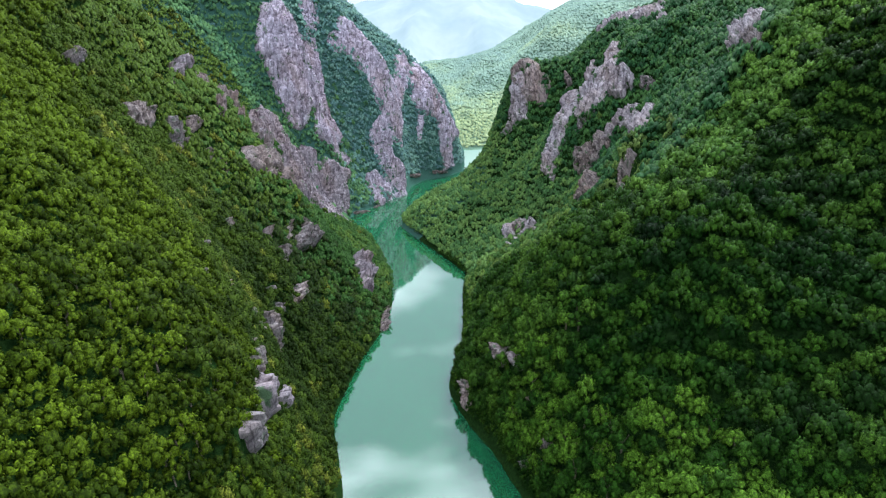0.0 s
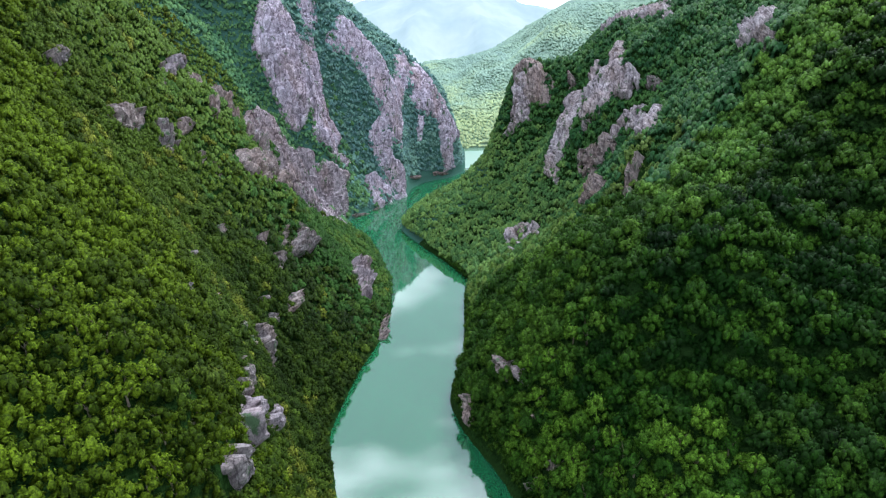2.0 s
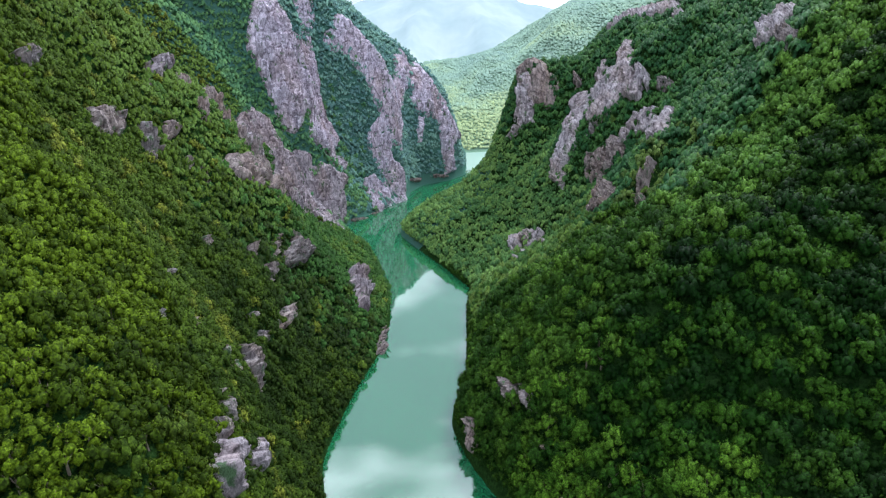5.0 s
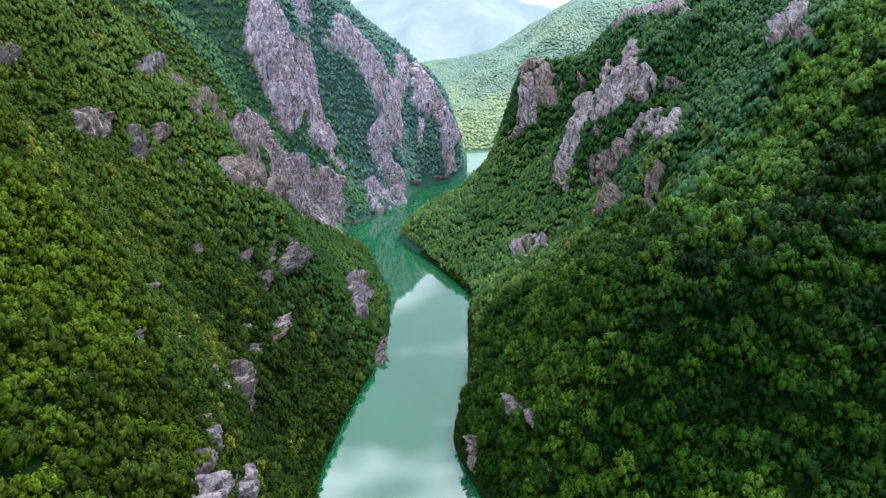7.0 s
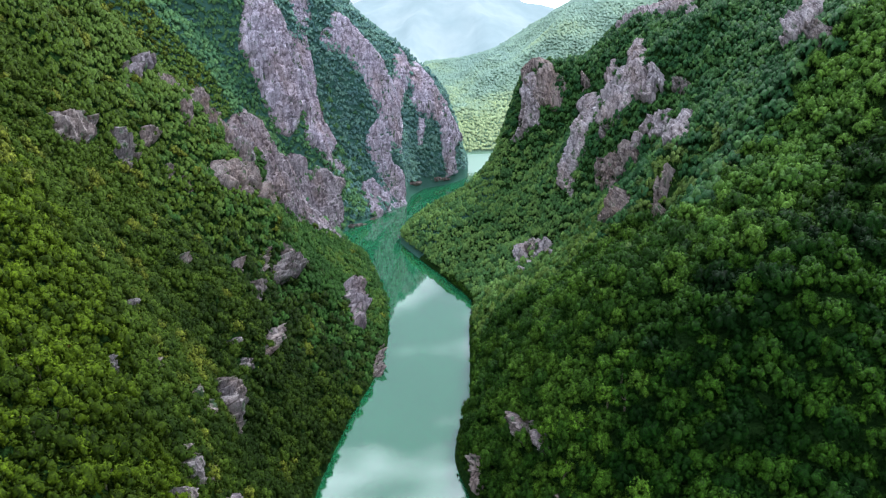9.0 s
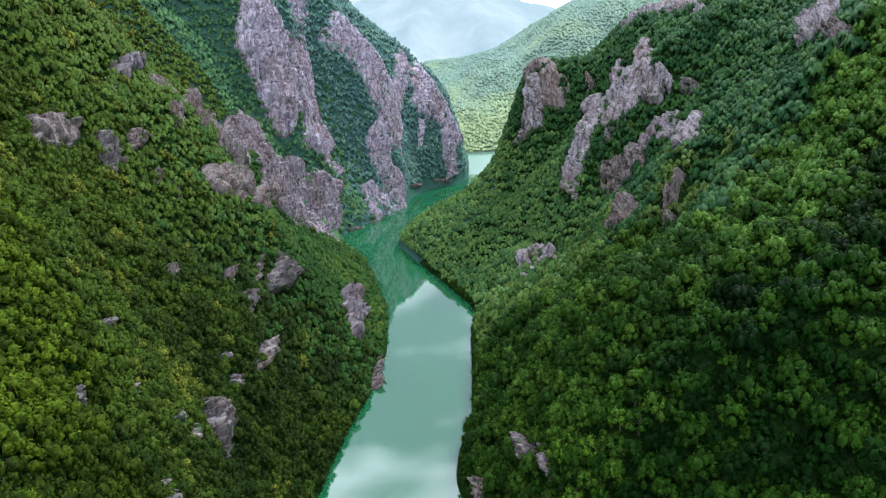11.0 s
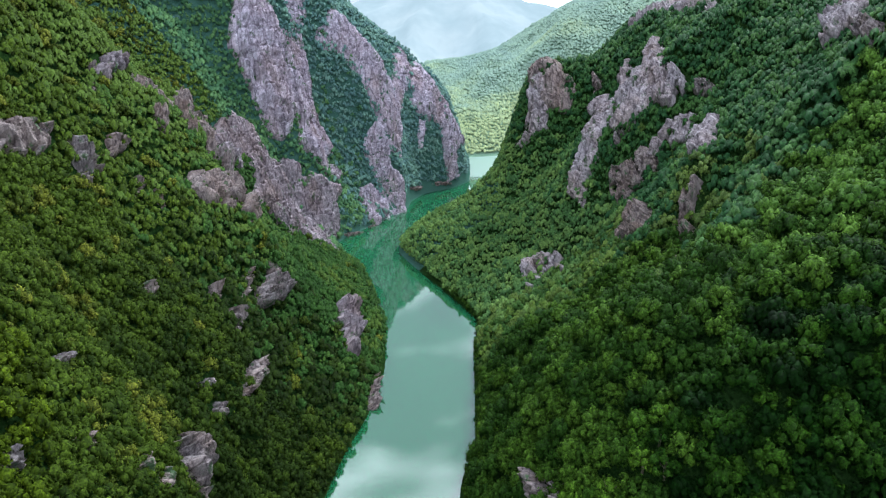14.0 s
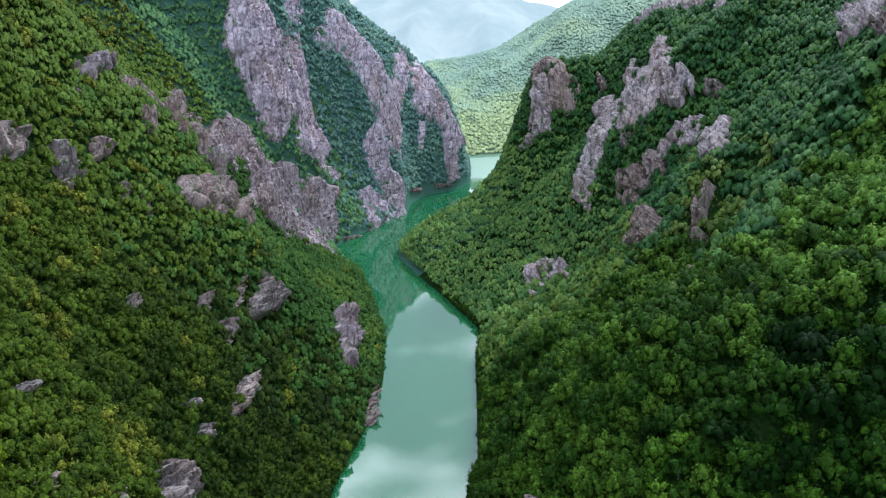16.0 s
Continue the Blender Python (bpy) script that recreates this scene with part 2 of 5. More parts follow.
# y of the station and x of the water's edge there
LEFT_EDGE = np.array([(-200, -42), (120, -34), (176, -38), (224, -49), (240, -48), (278, -43), (312, -36), (354, -34), (400, -37), (457, -50), (500, -62),
                      (539, -87), (565, -98), (590, -92), (656, -60), (690, -46), (730, -44), (774, -29), (806, 5), (845, 25), (900, 30), (1060, 36), (1400, 60)], float)
RIGHT_EDGE = np.array([(-200, 110), (100, 58), (150, 40), (176, 30), (203, 22), (226, 11), (250, 4), (270, 6), (290, 12), (373, 14), (411, 18), (450, 1),
                       (509, -25), (543, -39), (570, -41), (590, -30), (640, 30), (700, 70), (800, 130), (1000, 240), (1400, 500)], float)
AWAY = np.array([0, 12, 30, 55, 80, 105, 130, 160, 195, 235.0])   # metres from the water's edge
LEFT_NEAR = {-200: (0, 60, 90, 115, 140, 165, 191, 221, 255, 292), 80: (0, 81, 89, 120, 144, 168, 193, 222, 256, 292), 110: (0, 98, 103, 116, 140, 165, 191, 221, 255, 292), 140: (0, 61, 102, 120, 139, 165, 191, 221, 255, 292), 175: (0, 38, 83, 119, 133, 162, 189, 220, 254, 291), 215: (0, 18, 63, 102, 131, 158, 185, 216, 251, 289), 250: (0, 13, 53, 92, 124, 155, 181, 213, 249, 288), 285: (0, 9, 22, 65, 104, 133, 173, 208, 245, 284)}
LEFT_SPUR = {320: (0, 11, 25, 62, 93, 129, 162, 196, 234, 274), 350: (0, 22, 39, 75, 93, 130, 166, 201, 234, 269), 375: (0, 16, 33, 60, 99, 131, 164, 199, 231, 264), 400: (0, 15, 32, 55, 85, 119, 150, 182, 215, 249), 425: (0, 12, 26, 43, 72, 110, 135, 165, 196, 232), 450: (0, 10, 20, 32, 61, 98, 118, 146, 177, 212), 475: (0, 9, 18, 25, 64, 104, 127, 155, 184, 219), 500: (0, 9, 16, 21, 57, 107, 137, 167, 190, 224)}
LEFT_TOWER = {530: (0, 10, 26, 62, 108, 157, 185, 217, 247, 282), 560: (0, 10, 25, 94, 143, 168, 187, 225, 261, 299), 582: (0, 29, 79, 164, 211, 244, 265, 290, 313, 337), 605: (0, 29, 80, 173, 229, 263, 282, 303, 323, 346), 628: (0, 14, 38, 85, 145, 199, 235, 271, 297, 325), 655: (0, 14, 37, 75, 118, 160, 194, 231, 266, 304), 685: (0, 25, 58, 104, 147, 190, 221, 253, 277, 304)}
MASSIF = {715: (0, 124, 157, 185, 219, 244, 260, 277, 294, 313), 745: (0, 70, 120, 160, 192, 222, 244, 268, 289, 313), 790: (0, 50, 95, 135, 161, 188, 214, 242, 266, 293), 835: (0, 78, 120, 143, 161, 184, 211, 236, 251, 268), 890: (0, 60, 100, 122, 138, 158, 179, 201, 220, 243), 960: (0, 40, 70, 90, 108, 125, 144, 165, 183, 203), 1060: (0, 25, 45, 65, 79, 95, 114, 135, 153, 173)}
RIGHT_NEAR = {-200: (0, 10, 22, 32, 46, 64, 85, 112, 147, 185), 130: (0, 10, 22, 31, 44, 63, 85, 112, 147, 185), 160: (0, 15, 33, 48, 50, 60, 82, 110, 146, 185), 185: (0, 25, 44, 58, 67, 75, 90, 112, 149, 188), 210: (0, 30, 56, 80, 87, 90, 92, 109, 148, 188), 240: (0, 28, 56, 84, 93, 94, 102, 121, 159, 195), 270: (0, 26, 50, 73, 89, 102, 120, 147, 175, 206), 300: (0, 23, 45, 62, 82, 105, 130, 163, 186, 214)}
RIGHT_GULLY = {325: (0, 18, 38, 57, 81, 112, 138, 168, 190, 218), 350: (0, 15, 33, 54, 81, 110, 130, 162, 188, 219), 375: (0, 13, 32, 50, 79, 107, 130, 159, 187, 216), 400: (0, 10, 27, 43, 72, 104, 133, 163, 188, 215), 425: (0, 8, 19, 38, 75, 117, 149, 170, 189, 212), 450: (0, 7, 17, 37, 81, 132, 164, 178, 191, 210), 480: (0, 8, 21, 37, 68, 110, 140, 165, 182, 203)}
RIGHT_FAR = {510: (0, 11, 27, 40, 58, 80, 118, 154, 176, 201), 540: (0, 14, 29, 44, 64, 145, 153, 164, 180, 198), 570: (0, 13, 28, 43, 63, 144, 154, 166, 181, 197), 600: (0, 5, 18, 32, 56, 142, 153, 168, 186, 205), 680: (0, 7, 17, 28, 42, 67, 99, 132, 154, 179), 800: (0, 9, 24, 43, 61, 77, 94, 112, 130, 150), 1400: (0, 10, 24, 44, 61, 78, 94, 112, 130, 150)}
ALONG = np.array([-150, 30, 90, 150, 260, 420, 900.0])   # far hillside: x stations, then metres behind its foot
BEHIND = np.array([0, 60, 150, 250, 400, 600, 850, 1100.0])
FAR_HILL = np.array([(0, 20, 45, 70, 100, 120, 125, 100), (0, 22, 50, 75, 110, 140, 150, 120), (0, 45, 85, 112, 140, 156, 162, 130), (0, 50, 100, 130, 160, 175, 175, 140),
                     (0, 110, 200, 230, 250, 255, 240, 200), (0, 140, 250, 290, 325, 335, 320, 260), (0, 160, 280, 330, 370, 390, 380, 320)], float)


def slope_height(x, y, edge, away, side):
    """Height of one valley side; negative is the river's bed."""
    rows = sorted(away)
    table = np.array([away[r] for r in rows], float)
    d = side * (x - np.interp(y, edge[:, 0], edge[:, 1]))
    q = np.interp(y, rows, np.arange(len(rows)))
    i = np.clip(q.astype(int), 0, len(rows) - 2)
    f = q - i
    p = np.interp(np.clip(d, 0, 235), AWAY, np.arange(len(AWAY)))
    j = np.clip(p.astype(int), 0, len(AWAY) - 2)
    e = p - j
    z = (table[i, j] * (1 - e) + table[i, j + 1] * e) * (1 - f) + (table[i + 1, j] * (1 - e) + table[i + 1, j + 1] * e) * f
    return np.where(d < 0, np.maximum(d * 0.9, -10), z + np.maximum(d - 235, 0) * 0.55)


def far_height(x, y):
    foot = np.interp(x, (-150, 40, 100, 200, 400, 900), (1050, 1050, 1080, 1110, 1150, 1200))
    q, p = np.interp(x, ALONG, np.arange(7)), np.interp(y - foot, BEHIND, np.arange(8))
    i, j = np.clip(q.astype(int), 0, 5), np.clip(p.astype(int), 0, 6)
    f, e = q - i, p - j
    z = (FAR_HILL[i, j] * (1 - e) + FAR_HILL[i, j + 1] * e) * (1 - f) + (FAR_HILL[i + 1, j] * (1 - e) + FAR_HILL[i + 1, j + 1] * e) * f
    return np.where(y < foot, np.maximum((y - foot) * 0.5, -10), z)


def blurred(z, cells):
    k = np.exp(-0.5 * (np.arange(-3 * cells, 3 * cells + 1) / cells) ** 2)
    k /= k.sum()
    for axis in (0, 1):
        pad = [(0, 0), (0, 0)]
        pad[axis] = (3 * cells, 3 * cells)
        z = np.apply_along_axis(lambda row: np.convolve(row, k, "valid"), axis, np.pad(z, pad, "edge"))
    return z


CELL = 4.2
GX, GY = np.arange(-330, 361, CELL), np.arange(-200, 1103, CELL)
XX, YY = np.meshgrid(GX, GY, indexing="ij")


def wobble(x, y):
    return rough(x, y, 60, 4, 2) * 5 + (1 - np.abs(rough(x * 0.35, y, 22, 3, 3))) * 5 - 3 + rough(x, y, 27, 3, 5) * 4


def near_height(x, y):
    z = slope_height(x, y, LEFT_EDGE, {**LEFT_NEAR, **LEFT_SPUR, **LEFT_TOWER, **MASSIF}, -1)
    return np.maximum(z, slope_height(x, y, RIGHT_EDGE, {**RIGHT_NEAR, **RIGHT_GULLY, **RIGHT_FAR}, 1))


HEIGHT = blurred(near_height(XX, YY), 1)
# sharp crests: corners along the crest line, and how steeply the ground falls away from it
CRESTS = (([(-146, 318, 143), (-140, 345, 139), (-133, 379, 126), (-144, 428, 106), (-140, 455, 99), (-133, 478, 90), (-128, 492, 70)], 1.15),
          ([(124, 476, 150), (115, 454, 146), (108, 450, 126), (93, 438, 102), (86, 436, 80)], 2.2))
for line, fall in CRESTS:
    for (ax, ay, az), (bx, by, bz) in zip(line, line[1:]):
        along = np.clip(((XX - ax) * (bx - ax) + (YY - ay) * (by - ay)) / ((bx - ax) ** 2 + (by - ay) ** 2), 0, 1)
        beside = np.hypot(XX - ax - along * (bx - ax), YY - ay - along * (by - ay))
        HEIGHT = np.maximum(HEIGHT, az + (bz - az) * along - fall * beside * (1 + beside / 30))
HEIGHT += wobble(XX, YY) * np.clip((HEIGHT - 2) / 25, 0, 1)
along = np.clip(((XX - 66) * 44 + (YY - 292) * 34) / (44 ** 2 + 34 ** 2), 0, 1)   # a gully behind the crest of the right side
HEIGHT -= 13 * np.exp(-((XX - 66 - 44 * along) ** 2 + (YY - 292 - 34 * along) ** 2) / 14 ** 2)
HEIGHT -= 19 * np.exp(-((XX - 112) / 25) ** 2 - ((YY - 568) / 70) ** 2)   # a saddle behind the crags of the right side


def ground(x, y):
    """Height of the valley's ground."""
    u, v = np.clip((np.asarray(x, float) - GX[0]) / CELL, 0, len(GX) - 1.001), np.clip((np.asarray(y, float) - GY[0]) / CELL, 0, len(GY) - 1.001)
    i, j = u.astype(int), v.astype(int)
    f, g = u - i, v - j
    return (HEIGHT[i, j] * (1 - f) + HEIGHT[i + 1, j] * f) * (1 - g) + (HEIGHT[i, j + 1] * (1 - f) + HEIGHT[i + 1, j + 1] * f) * g


def steepness(x, y, step=4.0):
    return (ground(x + step, y) - ground(x - step, y)) / (2 * step), (ground(x, y + step) - ground(x, y - step)) / (2 * step)


# ---- mesh helpers ----
def mesh_from(name, verts, faces, material, smooth=False, tone=None, normals=None):
    """A mesh from arrays of corners and of faces with equally many corners each."""
    verts, faces = np.asarray(verts, np.float32), np.asarray(faces, np.int32)
    me = bpy.data.meshes.new(name)
    me.vertices.add(len(verts))
    me.vertices.foreach_set("co", verts.ravel())
    me.loops.add(faces.size)
    me.loops.foreach_set("vertex_index", faces.ravel())
    me.polygons.add(len(faces))
    me.polygons.foreach_set("loop_start", np.arange(0, faces.size, faces.shape[1], dtype=np.int32))
    me.update(calc_edges=True)
    me.polygons.foreach_set("use_smooth", np.full(len(faces), smooth))
    if tone is not None:
        me.attributes.new("tone", "FLOAT", "POINT").data.foreach_set("value", np.asarray(tone, np.float32))
    if normals is not None:
        me.attributes.new("custom_normal", "FLOAT_VECTOR", "POINT").data.foreach_set("vector", np.asarray(normals, np.float32).ravel())
    me.materials.append(material)
    return me


def grid_faces(nu, nv):
    i, j = np.meshgrid(np.arange(nu - 1), np.arange(nv - 1), indexing="ij")
    a = (i * nv + j).ravel()
    return np.stack((a, a + nv, a + nv + 1, a + 1), 1)


def part(name, me, parent, label=""):
    ob = new(name, me)
    ob.parent = parent
    return tagged(ob, label)


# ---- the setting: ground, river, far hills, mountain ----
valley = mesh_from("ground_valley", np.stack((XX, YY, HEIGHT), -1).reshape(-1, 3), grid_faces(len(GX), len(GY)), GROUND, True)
valley.materials.append(GROUND_HAZED)   # bluish undergrowth from the cliffs on, with haze put into its colour
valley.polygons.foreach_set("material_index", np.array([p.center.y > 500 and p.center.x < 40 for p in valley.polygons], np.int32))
tagged(new("ground_valley", valley), "steep wooded canyon sides of dark soil and rough grass", "ground", kind="structure")

fx, fy = np.meshgrid(np.arange(-500, 1001, 12.0), np.arange(1000, 2301, 12.0), indexing="ij")
far_z = blurred(np.maximum(far_height(fx, fy), -10), 1)
far_z += ((1 - np.abs(rough(fx, fy * 0.6, 190, 4, 1))) * 30 - 20) * np.clip(far_z / 40, 0, 1)
tagged(new("ground_far_hills", mesh_from("ground_far_hills", np.stack((fx, fy, far_z - 0.5), -1).reshape(-1, 3), grid_faces(*fx.shape), MEADOW_HAZED, True)),
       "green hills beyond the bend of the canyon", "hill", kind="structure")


def far_ground(x, y):
    u, v = np.clip((np.asarray(x) + 500) / 12, 0, fx.shape[0] - 1.001), np.clip((np.asarray(y) - 1000) / 12, 0, fx.shape[1] - 1.001)
    i, j = u.astype(int), v.astype(int)
    f, g = u - i, v - j
    return (far_z[i, j] * (1 - f) + far_z[i + 1, j] * f) * (1 - g) + (far_z[i, j + 1] * (1 - f) + far_z[i + 1, j + 1] * f) * g


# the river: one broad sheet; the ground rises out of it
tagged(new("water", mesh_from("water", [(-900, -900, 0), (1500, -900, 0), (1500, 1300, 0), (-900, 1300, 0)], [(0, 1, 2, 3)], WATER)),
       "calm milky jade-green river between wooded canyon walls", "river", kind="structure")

# wide land under everything, out to the horizon
tagged(new("ground", mesh_from("ground", [(-4500, -3500, -12), (4500, -3500, -12), (4500, 4900, -12), (-4500, 4900, -12)], [(0, 1, 2, 3)], GROUND)),
       "dark green lowland reaching the horizon", "ground", kind="structure")

mx, my = np.meshgrid(np.arange(-2600, 2601, 40.0), np.arange(2500, 4701, 40.0), indexing="ij")
crest = 610 - np.abs(mx - 90) ** 1.25 * 0.045 + rough(mx, mx * 0, 500, 4, 4) * 38
rise = np.clip((my - 2500) / 1500, 0, 1)
mz = crest * (rise ** 1.2) * (1 - np.clip((my - 4000) / 1500, 0, 1) ** 2) + ((1 - np.abs(rough(mx, my * 0.5, 520, 5, 1))) * 190 - 110) * rise * (1 - rise) * 3
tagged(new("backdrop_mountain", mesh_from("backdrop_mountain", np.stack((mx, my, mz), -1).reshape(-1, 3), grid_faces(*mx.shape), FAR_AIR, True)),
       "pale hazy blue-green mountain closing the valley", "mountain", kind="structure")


# ---- rocks: cliffs and crags that stand out of the slopes ----
CLIFFS, FINS = [], []


def inside_by(u, v, outline):
    """Metres inside an outline, negative outside."""
    near, odd = np.full(u.shape, 1e9), np.zeros(u.shape, bool)
    for (ax, ay), (bx, by) in zip(outline, np.roll(outline, -1, 0)):
        dx, dy = bx - ax, by - ay
        q = np.clip(((u - ax) * dx + (v - ay) * dy) / (dx * dx + dy * dy + 1e-9), 0, 1)
        near = np.minimum(near, np.hypot(u - ax - q * dx, v - ay - q * dy))
        odd ^= ((ay > v) != (by > v)) & (u < (bx - ax) * (v - ay) / (by - ay if by != ay else 1e-9) + ax)
    return np.where(odd, near, -near)


def bareness(u, v, outline, size, breaks, k):
    """How far a spot lies inside the bare rock, in metres; trees break up its rim and its ledges."""
    rim = value_noise(u, v * 0.5, size * 0.22, k) * size * 0.07 + value_noise(u, v * 0.45, size * 0.07, k + 1) * size * 0.045 + value_noise(u, v * 0.5, 1.6, k + 2) * 0.5
    if size < 25:   # small outcrops are torn into ribs, with bushes between
        rim = rim + value_noise(u + v * 0.2, v * 0.3, size * 0.14, k + 5) * size * 0.09
        breaks = breaks + 0.14
    hole = value_noise(u + v * 0.3, v * 0.5, size * 0.16, k + 3) * 1.0 + value_noise(u, v * 0.6, size * 0.06, k + 4) * 0.7
    return np.minimum(inside_by(u, v, outline) + rim + (size * 0.03 if size > 25 else -0.3), (hole + 0.78 - breaks) * size * 0.16)


def facets(u, v, wide, tall, k):
    """Broken faces of many tilted planes, each about so wide and tall: their heights and how near a spot is to a joint."""
    a, b = u / wide, v / tall
    i, j = np.floor(a).astype(int), np.floor(b).astype(int)
    best, second, high = np.full(u.shape, 9.0), np.full(u.shape, 9.0), np.zeros(u.shape)
    for di in (-1, 0, 1):
        for dj in (-1, 0, 1):
            p, q = (i + di) % 256, (j + dj) % 256
            da, db = a - (i + di + 0.5 + LATTICE[k % 6][p, q] * 0.42), b - (j + dj + 0.5 + LATTICE[(k + 1) % 6][p, q] * 0.42)
            d = np.hypot(da, db)
            plane = LATTICE[(k + 2) % 6][p, q] * 0.5 + LATTICE[(k + 3) % 6][p, q] * da * 0.9 + LATTICE[(k + 4) % 6][p, q] * db * 0.7
            nearer = d < best
            second = np.where(nearer, best, np.minimum(second, d))
            high, best = np.where(nearer, plane, high), np.minimum(best, d)
    return high, second - best


def relief(u, v, size, k):
    """Broken limestone: narrow upright clefts, small ledges and angular chips, in metres."""
    big = float(np.clip(size * 0.15, 1.2, 5.2))
    warp = value_noise(u, v, big * 1.6, k) * 0.7 + value_noise(u, v, big * 0.6, k + 1) * 0.3
    bent = u + v * 0.14 + warp * big * 0.5
    slab, joint = facets(bent, v, big * 0.85, big * 2.8, k)
    block, crack = facets(bent + slab * big * 0.2, v + u * 0.25, big * 0.32, big * 0.75, k + 2)
    cleft = 1 - np.abs(value_noise(u + v * 0.12, v * 0.25, big * 1.1, k + 3))
    chip = value_noise(u, v * 0.4, big * 0.16, k + 5)
    swell = value_noise(u, v * 0.5, size * 0.3, k + 1)
    sunk = np.clip(1 - joint / 0.12, 0, 1) * 0.28 + np.clip(1 - crack / 0.14, 0, 1) * 0.09
    return swell * size * 0.03 + (0.45 + slab * 0.5 + block * 0.26 - sunk + cleft ** 3 * 0.4 + chip * 0.06) * big


def islands(faces, corners):
    """Sorts faces into the pieces that hang together, and leaves out crumbs."""
    mark = np.arange(corners)
    while len(faces):
        low_mark = mark[faces].min(1)
        before = mark.copy()
        np.minimum.at(mark, faces.ravel(), np.repeat(low_mark, 4))
        mark = mark[mark]
        if (mark == before).all():
            break
    own = mark[faces[:, 0]]
    names, counts = np.unique(own, return_counts=True)
    return [faces[own == a] for a, c in zip(names, counts) if c >= max(40, counts.max() * 0.06)]


def cliff(name, label, plan, breaks=0.0, tan=False, cell=1.0, proud=1.0):
    """A rock face over the stretch of slope inside an outline, given in plan, with its clefts, ledges and torn rim."""
    k = len(CLIFFS)
    plan = np.array(plan, float)
    p = np.column_stack((plan, ground(plan[:, 0], plan[:, 1])))
    middle = p.mean(0)
    gx, gy = steepness(np.append(plan[:, 0], middle[0]), np.append(plan[:, 1], middle[1]), 8.0)
    n = np.array((-gx.mean(), -gy.mean(), 1.0))
    n /= np.linalg.norm(n)
    across = np.cross((0, 0, 1), n)
    across /= np.linalg.norm(across)
    up = np.cross(n, across)
    outline = np.stack(((p - middle) @ across, (p - middle) @ up), 1)
    low_, high_ = outline.min(0), outline.max(0)
    size = float(np.sqrt(np.prod(high_ - low_)))
    edge = size * 0.12 + 1
    us, vs = (np.arange(low_[q] - edge, high_[q] + edge, cell) for q in (0, 1))
    u, v = np.meshgrid(us, vs, indexing="ij")
    r = np.random.default_rng(k)
    u, v = u + r.uniform(-0.3, 0.3, u.shape) * cell, v + r.uniform(-0.3, 0.3, u.shape) * cell
    bare = bareness(u, v, outline, size, breaks, k)
    flat = middle + u[..., None] * across + v[..., None] * up
    low, high = np.full(u.shape, -50.0), np.full(u.shape, 50.0)
    for _ in range(14):
        mid = (low + high) / 2
        q = flat + mid[..., None] * n
        under = q[..., 2] < ground(q[..., 0], q[..., 1])
        low, high = np.where(under, mid, low), np.where(under, high, mid)
    q = flat + low[..., None] * n
    soft = max(1.2, size * 0.05)
    into = np.clip(bare / soft, -1.5, 1)
    proud *= float(np.interp(size, (6, 22), (1.5, 1.2)))
    out_by = np.where(into > 0, 0.3 + (0.6 * proud + relief(u, v, size, k) * proud) * (0.35 + 0.65 * into), 0.3 + into * 2.2)
    if size < 25:   # small crags stand up steeper than the slope they break
        out_by = out_by + np.clip(into, 0, 1) * np.clip(v - low_[1], 0, 14) * 0.24
    q = q + (out_by + np.where(into > 0, r.normal(0, 0.10, u.shape) * cell, 0))[..., None] * n
    keep = grid_faces(len(us), len(vs))
    keep = keep[(into.ravel()[keep] > -0.8).any(1) & (np.abs(low).ravel()[keep] < 40).all(1)]
    CLIFFS.append((middle, across, up, n, outline, size, breaks, k))
    skin = ROCK_TAN if tan else ROCK_RIB if size < 20 else ROCK_CRAG if middle[0] > 40 else ROCK_WALL_SHADED if middle[1] < 595 else ROCK
    for faces in islands(keep, u.size):
        used, renamed = np.unique(faces, return_inverse=True)
        tagged(new(name, mesh_from(name, q.reshape(-1, 3)[used], renamed.reshape(-1, 4), skin, False)), label, "rock")


